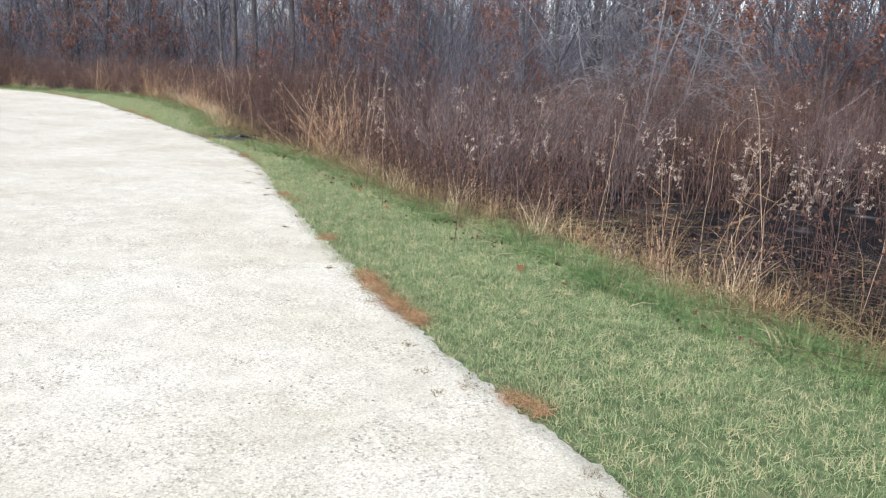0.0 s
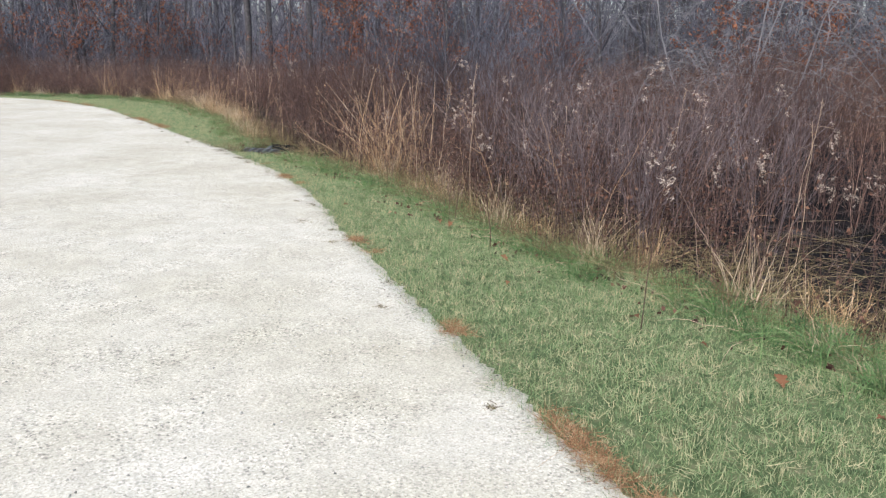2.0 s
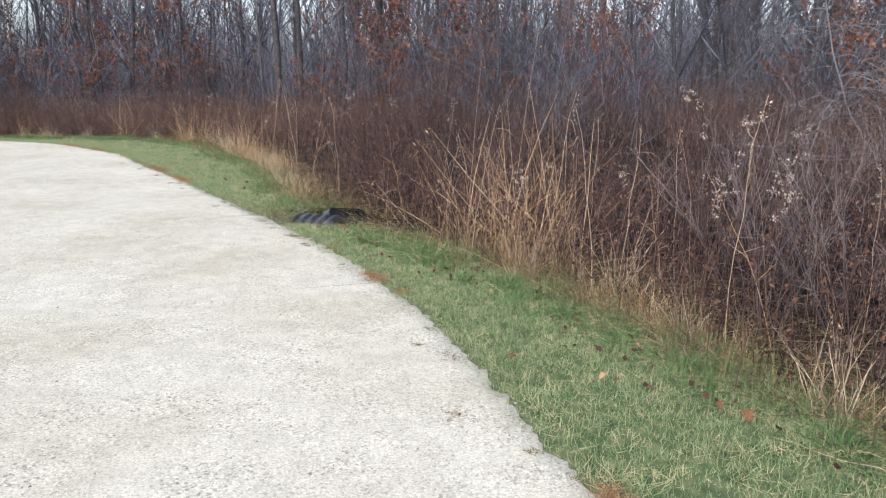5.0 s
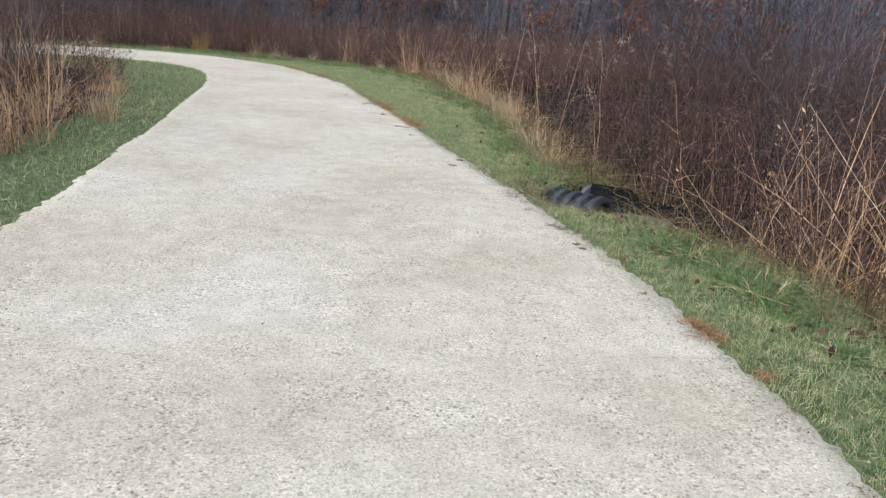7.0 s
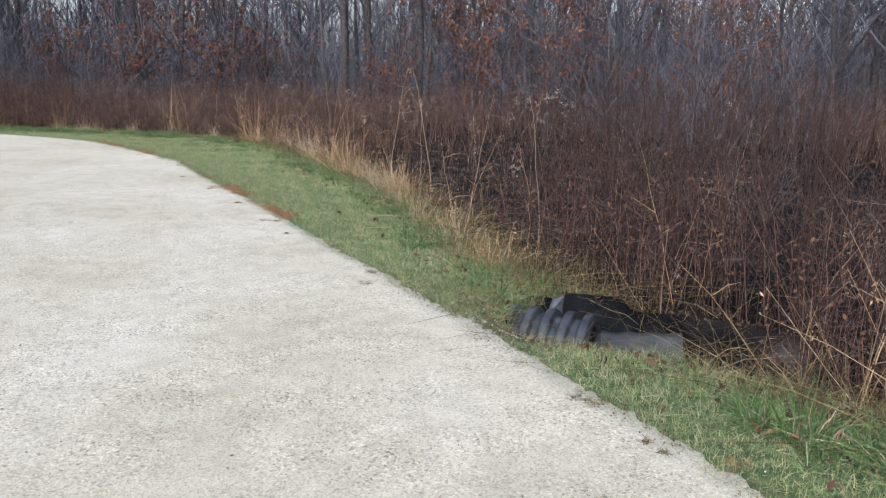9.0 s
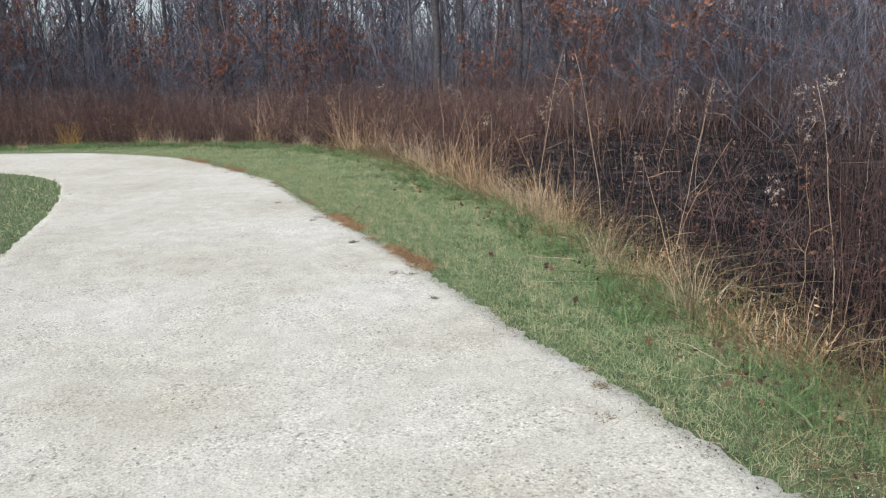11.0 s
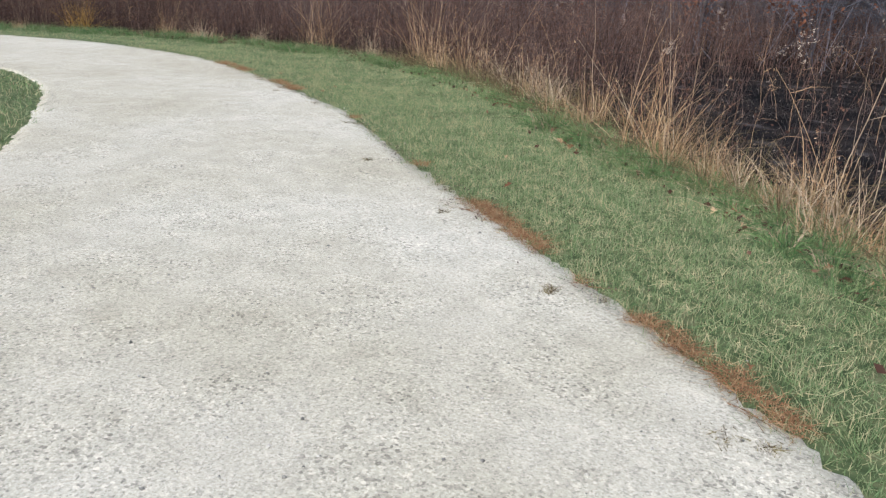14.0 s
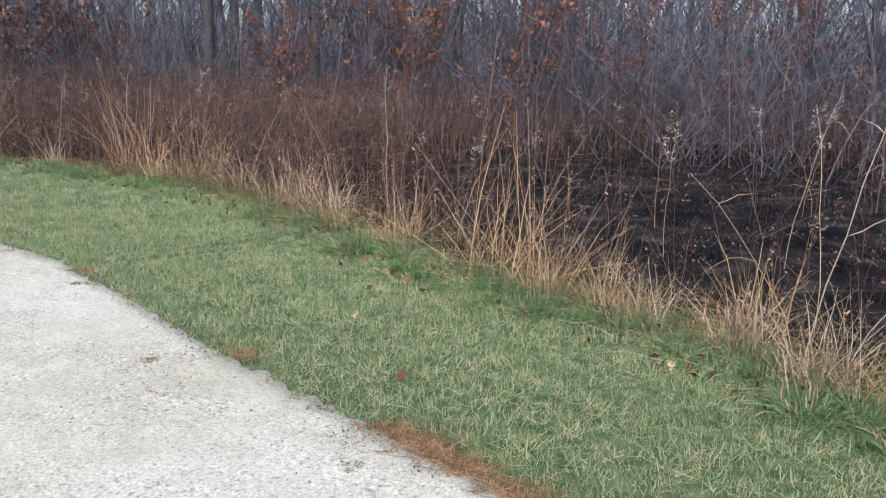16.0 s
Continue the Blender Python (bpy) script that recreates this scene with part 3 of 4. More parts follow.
add_brush([brush(3500, 0.5, 4.0, 0.42, 0.50, 0.9, 1.6, 6, 8), brush(12000, 0.05, 2.2, 0.13, 0.80, 0.6, 1.45, 6, 8), brush(10500, 2.0, 5.5, 0.10, 0.80, 0.9, 1.7, 5, 7)], "of the thicket beside the verge")
add_brush([brush(12000, 5, 17, 0.08, 0.85, 0.9, 1.8, 6, 6, sides=2, thick=1.4)], "of the deep thicket before the woods")
add_brush([brush(9000, 2.5, 12, 0.50, 0.82, 0.9, 1.55, 6, 6, sides=2, thick=1.4), brush(4000, 6, 15, 0.40, 0.62, 1.0, 1.8, 7, 8, sides=2, thick=1.5), brush(6500, 11, 20, 0.38, 0.62, 1.3, 2.2, 7, 8, sides=2, thick=1.7)], "of the dim thicket before the wood at the bend")
add_brush([brush(9000, 0.15, 5, 0.3, 0.75, 0.6, 1.3, 4, 5, line=EDGE_W, sign=-1, sides=2, thick=1.3)], "of the thicket inside the bend")

# fallen dead stems and stubble on the burnt ground
n = 7000
p = scatter(EDGE_V, n, 0.15, 0.75, 0.0, 4.0)
p = p[~in_ditch(p) & ((burnt(p[:, 0], p[:, 1]) < RNG.uniform(0, 0.5, n)) | (p[:, 1] < 11)) & (RNG.random(n) > 0.2 * side_of(p[:, 0], p[:, 1], EDGE_V))]
n = len(p)
a = RNG.uniform(0, 2 * np.pi, n)
L = RNG.uniform(0.25, 1.1, n)
d = np.stack([np.cos(a), np.sin(a), RNG.uniform(-0.02, 0.22, n)], 1)
paths = arcs(on_ground(p, 0.03), d, L, np.c_[np.zeros((n, 2)), -0.06 * L], 4, 0.012)
stuff("fallen_stems", strands(paths, RNG.uniform(0.0014, 0.003, n)[:, None] * np.array((1, 1, 0.8, 0.4))[None], 3), M_MATTED, "fallen dead stems lying across the thicket's floor", "dead stems")
n = 60000
p = scatter(EDGE_V, n, 0.15, 0.75, 0.15, 11.0)
p = p[(burnt(p[:, 0], p[:, 1]) > RNG.uniform(-0.1, 0.6, n)) & ~in_ditch(p)]
stuff("burnt_stubble", blades(p, RNG.uniform(0.03, 0.22, len(p)), RNG.uniform(0.002, 0.006, len(p)), 0.9, 3), M_STUB, "charred stubble and ash-dusted grass stumps", "stubble")


n = 230
p = along(EDGE_V, RNG.uniform(share(EDGE_V, 3), share(EDGE_V, 24), n), RNG.normal(size=n) * 0.22 + 0.06)
p = p[~in_ditch(p)]
n = len(p)
a, L = RNG.uniform(0, 2 * np.pi, n), RNG.uniform(0.2, 0.7, n)
d = np.stack([np.cos(a), np.sin(a), RNG.uniform(0.0, 0.35, n)], 1)
paths = arcs(on_ground(p, 0.04), d, L, np.c_[np.zeros((n, 2)), -L * (d[:, 2] - 0.02)], 6, 0.008)
stuff("lying_straws", strands(paths, RNG.uniform(0.0015, 0.0028, n)[:, None] * np.array((1, 1, 0.9, 0.8, 0.6, 0.3))[None], 3), M_STRAW_PALE, "long pale straws lying across the grass", "straw")
n = 26000
p = along(EDGE_V, RNG.uniform(share(EDGE_V, 2.5), share(EDGE_V, 26), n), np.abs(RNG.normal(size=n)) * 0.55 - 0.15)
ok = (wave(p[:, 0], p[:, 1], 2.4, 3.0) > RNG.uniform(-1.0, 0.4, n)) & (RNG.random(n) > 0.75 * burnt(p[:, 0], p[:, 1])) & ~in_ditch(p)
p = p[ok]
stuff("matted_grass", blades(p, RNG.uniform(0.08, 0.42, len(p)), RNG.uniform(0.0015, 0.0035, len(p)), 1.15, 4), M_MATTED, "matted brown and olive dead grass at the thicket's foot", "dead grass")
u = PIPE + RNG.normal(size=(2600, 2)) * (0.5, 0.42) + (-0.25, 0.05)
u = u[side_of(u[:, 0], u[:, 1], EDGE_R) > 0.02]
stuff("matted_grass", blades(u, RNG.uniform(0.03, 0.12, len(u)), RNG.uniform(0.0015, 0.003, len(u)), 1.7, 3), M_MATTED, "matted dead grass and litter round the culvert", "dead grass")
u = PIPE + AXIS * 1.15 + RNG.normal(size=(2600, 2)) * (0.42, 0.36)
stuff("leaf_litter", flakes(on_ground(u, 0.015), RNG.uniform(0.008, 0.024, len(u)), long=1.4), M_SCRAP, "brown leaf litter drifted into the ditch below the culvert", "litter")
stuff("matted_grass", blades(u[::2], RNG.uniform(0.04, 0.22, len(u[::2])), RNG.uniform(0.0015, 0.003, len(u[::2])), 1.5, 3), M_MATTED, "matted dead grass lying in the ditch", "dead grass")
u = np.array((-4.40, 13.85)) + RNG.normal(size=(1500, 2)) * (0.17, 0.24)
stuff("gravel_spill", flakes(on_ground(u, 0.012), RNG.uniform(0.002, 0.0045, len(u)), long=1.1), M_PEBBLE, "gravel spilled down beside the culvert", "gravel")
n = 16000
p = scatter(EDGE_V, n, share(EDGE_V, 1), share(EDGE_V, 26), 0.1, 12.0)
p = p[(burnt(p[:, 0], p[:, 1]) > RNG.uniform(0.0, 0.5, n)) & ~in_ditch(p)]
stuff("ash_flakes", flakes(on_ground(p, 0.03), RNG.uniform(0.003, 0.010, len(p)), long=2.4), M_ASH, "flakes of ash and half-burnt leaf on black ground", "ash")


# ---- straw-coloured grass clumps ----
def grass_clump(name, n, hmin, hmax, spread, material, seed):
    rng = np.random.default_rng(seed)
    a = rng.uniform(0, 2 * np.pi, n)
    r = spread * np.sqrt(rng.random(n))
    base = np.stack([np.cos(a) * r, np.sin(a) * r, np.full(n, -0.02)], 1)
    a2 = a + rng.normal(size=n) * 1.6
    lean = np.abs(rng.normal(size=n)) * 0.22 + (rng.random(n) < 0.14) * rng.uniform(0.3, 1.2, n)
    h = hmin + (hmax - hmin) * rng.random(n) ** 1.8
    d = np.stack([np.cos(a2) * lean, np.sin(a2) * lean, np.ones(n)], 1)
    d /= np.linalg.norm(d, axis=1, keepdims=True)
    f = rng.uniform(0.02, 0.60, n) ** 1.35
    bend = np.stack([np.cos(a2) * f, np.sin(a2) * f, -0.45 * f], 1) * h[:, None]
    ob = tagged(new(name), category="grass clump", group="straw clumps along the verge")
    part("foliage", strands(arcs(base, d, h, bend, 5, 0.008, rng), rng.uniform(0.0018, 0.0038, n)[:, None] * np.array((1, 1, 0.8, 0.55, 0.2))[None], 2, rng), material, ob, kind="stuff")
    m = max(6, n // 14)
    i = rng.integers(0, n, m)
    tops = base[i] + d[i] * h[i][:, None] * 1.25
    st = arcs(base[i], d[i], h[i] * 1.25, bend[i] * 0.3, 4, 0.006, rng)
    part("stalk_tuft", strands(st, np.full((m, 1), 0.0020) * np.array((1, 0.9, 0.7, 0.5))[None], 3, rng), M_STRAW_PALE, ob, kind="stuff")
    k = 7
    c = np.repeat(st[:, 3], k, 0) - np.array((0, 0, 1)) * rng.uniform(0, 0.14, m * k)[:, None] + rng.normal(size=(m * k, 3)) * 0.008
    part("seed_plume", flakes(c, rng.uniform(0.003, 0.007, m * k), rng, 2.5), M_STRAW, ob, kind="stuff")
    return ob


CLUMPS = [grass_clump("grass_clump", 110, 0.25, 1.0, 0.16, M_STRAW, 11), grass_clump("grass_clump", 90, 0.2, 0.75, 0.22, M_STRAW_PALE, 12),
          grass_clump("grass_clump", 85, 0.45, 1.6, 0.30, M_STRAW, 13), grass_clump("grass_clump", 130, 0.12, 0.36, 0.17, M_STRAW, 14), grass_clump("grass_clump", 260, 0.35, 0.85, 0.24, M_OCHRE, 18)]
CLUMP_LABELS = ["golden dry grass clump standing at the verge", "pale bleached grass clump leaning over the verge",
                "tall straw-coloured grass clump at the thicket's edge", "low matted tan grass tuft at the verge", "ochre-yellow withered clump beyond the bend"]
used = set()


def put(kinds, labels, k, x, y, size=1.0, turn=None, lift=0.0):
    turn = random.uniform(0, 360) if turn is None else turn
    m = Matrix.Translation((x, y, float(height(x, y)[0]) + lift)) @ pose(0, 0, 0, 0, 0, turn).to_4x4() @ Matrix.Diagonal((size, size, size, 1))
    if id(kinds[k]) in used:
        ob = copy_thing(kinds[k], m)
    else:
        used.add(id(kinds[k]))
        ob = kinds[k]
        ob.matrix_basis = m
    return tagged(ob, labels[k])


TUFTS = [grass_tuft(15, 170, 0.30, 0.10), grass_tuft(16, 120, 0.22, 0.09), grass_tuft(17, 220, 0.26, 0.15)]
TUFT_LABELS = ["lush dark green tuft of arching grass at the verge", "small green grass tuft along the thicket", "wide uncut green grass tuft at the verge"]
for x, y in np.r_[scatter(EDGE_V, 46, share(EDGE_V, 2.5), share(EDGE_V, 9.5), -0.30, 0.08), scatter(EDGE_V, 20, share(EDGE_V, 9.5), share(EDGE_V, 13), -0.4, 0.0),
                  scatter(EDGE_V, 50, share(EDGE_V, 16.3), share(EDGE_V, 24), -0.35, 0.1), scatter(EDGE_V, 24, share(EDGE_V, 24), 0.68, -0.3, 0.1)]:
    if not in_ditch(np.array([(x, y)]))[0]:
        put(TUFTS, TUFT_LABELS, random.randrange(3), float(x), float(y), random.uniform(0.6, 1.05))
for k, x, y, s in ((2, -2.1, 12.45, 1.05), (2, -1.7, 12.0, 1.1), (2, -2.45, 13.0, 0.95), (0, -1.9, 11.6, 0.9), (1, -1.2, 11.2, 0.9), (3, -4.55, 15.2, 1.0), (3, -4.75, 15.6, 0.9),
                   (1, -4.9, 16.1, 0.8), (0, -6.9, 20.45, 1.0), (0, -6.65, 20.15, 0.75), (2, -7.05, 20.9, 0.85), (0, -5.75, 18.75, 0.7), (0, -6.0, 19.55, 0.8), (1, -6.2, 19.5, 0.8),
                   (1, -5.4, 17.2, 0.7), (0, -7.6, 21.9, 0.9), (1, -8.1, 23.0, 1.1), (1, -8.6, 23.8, 1.1), (0, -9.6, 25.5, 1.3), (2, -10.4, 26.3, 1.0), (1, -9.0, 24.6, 1.0),
                   (2, -12.9, 27.7, 1.0), (1, -11.6, 26.9, 1.0), (0, -16.2, 27.9, 0.9), (1, 1.5, 6.1, 0.6), (3, 2.2, 4.8, 1.1), (3, 1.3, 6.5, 1.0), (1, 0.2, 8.2, 0.6),
                   (3, -0.3, 8.6, 1.0), (1, -1.0, 10.0, 0.7), (3, -1.2, 10.5, 1.0), (0, -9.3, 12.6, 1.0), (2, -9.6, 13.2, 0.9), (2, -10.2, 13.7, 0.9), (0, -9.9, 14.6, 0.9), (1, -10.8, 15.4, 1.0),
                   (2, -10.9, 14.6, 0.95), (2, -9.4, 11.9, 0.9), (1, -12.5, 17.6, 0.9), (0, -13.5, 18.6, 1.0), (4, -18.3, 28.05, 1.0)):
    put(CLUMPS, CLUMP_LABELS, k, x, y, s)
for x, y in scatter(EDGE_V, 12, share(EDGE_V, 16.5), share(EDGE_V, 23), -0.15, 0.15):
    put(CLUMPS, CLUMP_LABELS, 3, float(x), float(y), random.uniform(0.6, 0.95))
for x, y in np.r_[scatter(EDGE_V, 8, share(EDGE_V, 18.5), share(EDGE_V, 24), -0.1, 0.3), scatter(EDGE_V, 14, share(EDGE_V, 4), share(EDGE_V, 12), 0.05, 0.5), scatter(EDGE_V, 10, share(EDGE_V, 24), 0.72, 0.0, 0.6), scatter(EDGE_W, 26, share(EDGE_W, 10.5), share(EDGE_W, 18), -1.6, -0.2)]:
    if not in_ditch(np.array([(x, y)]))[0]:
        put(CLUMPS, CLUMP_LABELS, random.choice((1, 3, 3, 0)), float(x), float(y), random.uniform(0.55, 0.95))


# ---- weeds with pale seed heads ----
def seed_weed(hgt, seed):
    rng = np.random.default_rng(seed)
    ob = tagged(new("seed_weed"), category="weed", group="weeds gone to seed")
    st = arcs(np.array([(0, 0, -0.02)]), np.array([(0.06, 0.03, 1.0)]), np.array([hgt]), np.array([(0.08, 0.02, -0.03)]), 6, 0.006, rng)
    part("stem", strands(st, np.linspace(0.0035, 0.0015, 6)[None], 4, rng), M_STEM, ob)
    m = 12
    t = rng.uniform(0.78, 1.0, m) * 4.999
    j = t.astype(int)
    q = st[0, j] * (1 - (t - j))[:, None] + st[0, j + 1] * (t - j)[:, None]
    a = rng.uniform(0, 2 * np.pi, m)
    d = np.stack([np.cos(a), np.sin(a), rng.uniform(0.3, 1.1, m)], 1)
    L = rng.uniform(0.03, 0.085, m)
    br = arcs(q, d, L, np.c_[np.zeros((m, 2)), -L * 0.35], 3, 0, rng)
    part("side_twig", strands(br, np.full((m, 3), 0.0011), 3, rng), M_STEM, ob, kind="stuff")
    k = 16
    c = np.repeat(br[:, 2], k, 0) + rng.normal(size=(m * k, 3)) * 0.008 - np.repeat(br[:, 2] - br[:, 1], k, 0) * rng.random((m * k, 1))
    part("seed_plume", flakes(c, rng.uniform(0.002, 0.0042, m * k), rng, 1.8), M_FLUFF, ob, "whitish fluffy seed heads", "stuff")
    return ob


WEEDS = [seed_weed(1.15, 21), seed_weed(0.95, 22), seed_weed(1.4, 23)]
WEED_LABELS = ["dry weed with whitish fluffy seed heads", "short dry weed with pale fluffy seed heads", "tall dry weed with pale feathery seed heads"]
for k, x, y, s in ((1, 0.10, 6.3, 1.05), (0, -1.0, 9.1, 1.05), (1, -0.7, 8.1, 0.95), (0, -1.05, 9.35, 0.95), (0, 1.0, 6.9, 0.9), (1, 1.5, 7.1, 0.9), (1, 1.9, 6.2, 0.9), (0, 0.6, 8.2, 0.9), (0, -0.3, 8.9, 0.8)):
    put(WEEDS, WEED_LABELS, k, x, y, s)
pts = np.r_[scatter(EDGE_V, 34, share(EDGE_V, 4), share(EDGE_V, 12), 0.4, 4.0), scatter(EDGE_V, 16, share(EDGE_V, 3), share(EDGE_V, 7), 0.5, 2.6), scatter(EDGE_V, 34, share(EDGE_V, 15), 0.66, 0.4, 6.0)]
for x, y in pts:
    put(WEEDS, WEED_LABELS, random.randrange(3), float(x), float(y), random.uniform(0.75, 1.15))


# ---- single tall dry stalks ----
def dry_stalk(hgt, seed, material):
    rng = np.random.default_rng(seed)
    ob = tagged(new("dry_stalk"), category="stalk", group="tall dry stalks at the verge")
    st = arcs(np.array([(0, 0, -0.02)]), np.array([(rng.normal() * 0.12, rng.normal() * 0.12, 1.0)]), np.array([hgt]), np.array([(rng.normal() * 0.2, rng.normal() * 0.2, -0.05)]), 8, 0.008, rng)
    part("stalk", strands(st, np.linspace(0.0030, 0.0012, 8)[None], 5, rng), material, ob)
    for i in range(4):
        j = int(rng.integers(2, 7))
        a, L = rng.uniform(0, 2 * np.pi), rng.uniform(0.12, 0.3)
        p = arcs(st[0, j][None], np.array([(math.cos(a), math.sin(a), rng.uniform(0.2, 1.0))]), np.array([L]), np.array([(0, 0, -L * rng.uniform(0.1, 0.9))]), 5, 0.004, rng)
        part("leaf_blade", strands(p, np.array([[0.0014, 0.0020, 0.0018, 0.0012, 0.0004]]), 2, rng), material, ob)
    c = np.repeat(st[:, 7], 14, 0) - np.array((0, 0, 1)) * rng.uniform(0, 0.16, 14)[:, None] + rng.normal(size=(14, 3)) * 0.012
    part("seed_plume", flakes(c, rng.uniform(0.002, 0.005, 14), rng, 2.0), material, ob, kind="stuff")
    return ob


STALKS = [dry_stalk(1.5, 81, M_STRAW_PALE), dry_stalk(1.2, 82, M_STRAW), dry_stalk(1.75, 83, M_STEM), dry_stalk(1.0, 84, M_STRAW), dry_stalk(1.35, 85, M_STEM)]
STALK_LABELS = ["tall bleached dry stalk at the verge", "straw-coloured dry stalk with withered blades", "very tall brown dry stalk leaning slightly", "short tan dry stalk at the verge", "dark brown dry stalk in the thicket"]
for x, y in np.r_[scatter(EDGE_V, 45, share(EDGE_V, 10.5), share(EDGE_V, 13), 0.1, 1.6), scatter(EDGE_V, 14, share(EDGE_V, 13), share(EDGE_V, 16), 0.5, 2.0), scatter(EDGE_V, 22, share(EDGE_V, 16), share(EDGE_V, 24), 0.05, 0.6),
                  scatter(EDGE_V, 40, share(EDGE_V, 4), share(EDGE_V, 10.5), 0.2, 2.2), scatter(EDGE_V, 30, share(EDGE_V, 24), 0.72, 0.0, 1.4), scatter(EDGE_V, 26, share(EDGE_V, 16), share(EDGE_V, 24), 0.8, 7.0)]:
    if not in_ditch(np.array([(x, y)]))[0]:
        put(STALKS, STALK_LABELS, random.randrange(5), float(x), float(y), random.uniform(0.7, 1.1))


# ---- branching woody plants ----
def branch_out(base, d, length, rad, levels, rng, kids, spread, up, shrink, k=5, wob=0.05, first=0.3):
    """Levels of (paths, radii), each level growing from the one before."""
    out = []
    paths = arcs(base, d, length, np.c_[rng.normal(size=(len(base), 2)) * 0.08, np.zeros(len(base))] * length[:, None], k, 0, rng)
    paths[:, 1:] += np.cumsum(rng.normal(size=paths[:, 1:].shape) * wob * 0.25 * length[:, None, None], 1)
    radii = rad[:, None] * np.linspace(1, 0.35, k)[None]
    out.append((paths, radii))
    for lev in range(levels):
        n = len(paths)
        i = np.repeat(np.arange(n), kids[lev])
        t = rng.uniform(first, 0.98, len(i)) * (k - 1.001)
        j = t.astype(int)
        q = paths[i, j] * (1 - (t - j))[:, None] + paths[i, j + 1] * (t - j)[:, None]
        par = paths[i, j + 1] - paths[i, j]
        par /= np.linalg.norm(par, axis=1, keepdims=True) + 1e-9
        side = rng.normal(size=(len(i), 3))
        side -= par * (side * par).sum(1, keepdims=True)
        side /= np.linalg.norm(side, axis=1, keepdims=True) + 1e-9
        dd = par + side * spread * rng.uniform(0.6, 1.3, (len(i), 1)) + np.array((0, 0, up))
        dd /= np.linalg.norm(dd, axis=1, keepdims=True)
        length = np.linalg.norm(paths[i, -1] - paths[i, 0], axis=1) * shrink * rng.uniform(0.5, 1.2, len(i))
        rr = radii[i, j] * rng.uniform(0.35, 0.6, len(i))
        paths = arcs(q, dd, length, np.c_[np.zeros((len(i), 2)), length * rng.uniform(-0.1, 0.2, len(i))], k, 0, rng)
        paths[:, 1:] += np.cumsum(rng.normal(size=paths[:, 1:].shape) * wob * length[:, None, None] * 0.6, 1)
        radii = rr[:, None] * np.linspace(1, 0.35, k)[None]
        out.append((paths, radii))
    return out


Z1 = np.array([(0.0, 0.0, 1.0)])


def tree(name, hgt, rad, seed, bark, kids=(16, 7, 5), leaves=0, first=0.2, group="bare trees of the wood", twig_mat=None, leaf_size=0.032):
    rng = np.random.default_rng(seed)
    lv = branch_out(np.array([(0.0, 0.0, -0.3)]), Z1, np.array([hgt]), np.array([rad]), 3, rng, kids, 0.85, 0.25, 0.38, 6, 0.03, first)
    ob = tagged(new(name), category="tree", group=group)
    tr = part("trunk", strands(lv[0][0], lv[0][1], 8, rng), bark, ob)
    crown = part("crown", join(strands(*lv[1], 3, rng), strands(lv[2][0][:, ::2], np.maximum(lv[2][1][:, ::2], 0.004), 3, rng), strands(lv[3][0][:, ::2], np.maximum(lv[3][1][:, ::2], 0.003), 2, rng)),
                 twig_mat or M_HAZY_LIMB, ob)
    if leaves:
        tips = np.concatenate([lv[2][0][:, 2:].reshape(-1, 3), lv[3][0][:, 1:].reshape(-1, 3)])
        c = tips[rng.integers(0, len(tips), leaves)] + rng.normal(size=(leaves, 3)) * 0.05
        part("leaf_canopy", flakes(c, rng.uniform(0.6, 1.2, leaves) * leaf_size, rng, 1.5), M_OAK, ob, "withered russet leaves", "stuff")
    return ob


TREES = [tree("tree", 13, 0.13, 31, M_BARK), tree("tree", 10, 0.085, 32, M_BARK), tree("tree", 11, 0.075, 33, M_PALEBARK, first=0.12), tree("tree", 7, 0.045, 34, M_PALEBARK, first=0.1), tree("tree", 15, 0.17, 35, M_BARK, first=0.3)]
TREE_LABELS = ["bare tree with dark bark at the wood's edge", "slim bare tree with dark bark in the wood", "slender bare tree with pale bark in the wood",
               "bare sapling with pale grey bark before the wood", "stout bare tree with dark bark deep in the wood"]
OAKS = [tree("oak_tree", 5.5, 0.05, 41, M_BARK, (18, 7, 4), 1900, 0.10, "russet oaks"), tree("oak_tree", 4.0, 0.035, 42, M_BARK, (16, 7, 4), 1500, 0.08, "russet oaks"), tree("oak_tree", 7.5, 0.08, 43, M_BARK, (20, 7, 4), 2400, 0.12, "russet oaks")]
OAK_LABELS = ["young oak still holding withered russet leaves", "small oak sapling with clinging rust-brown leaves", "oak with withered red-brown leaves at the wood's edge"]


def shrub(name, seed, hgt, stems, material, group):
    rng = np.random.default_rng(seed)
    a = rng.uniform(0, 2 * np.pi, stems)
    base = np.stack([np.cos(a) * 0.08, np.sin(a) * 0.08, np.full(stems, -0.03)], 1)
    lean = rng.uniform(0.05, 0.55, stems)
    d = np.stack([np.cos(a) * lean, np.sin(a) * lean, np.ones(stems)], 1)
    d /= np.linalg.norm(d, axis=1, keepdims=True)
    lv = branch_out(base, d, rng.uniform(0.7, 1.0, stems) * hgt, rng.uniform(0.003, 0.006, stems), 2, rng, (7, 5), 0.6, 0.35, 0.42, 5, 0.05)
    ob = tagged(new(name), category="shrub", group=group)
    for i in range(stems):
        one = part("stem", strands(lv[0][0][i:i + 1], lv[0][1][i:i + 1], 4, rng), material, ob)
        a, b = slice(i * 7, i * 7 + 7), slice(i * 35, i * 35 + 35)
        part("twig_spray", join(strands(lv[1][0][a], np.maximum(lv[1][1][a], 0.0018), 3, rng), strands(lv[2][0][b][:, ::2], np.maximum(lv[2][1][b][:, ::2], 0.0013), 2, rng)), material, one, kind="stuff")
    return ob


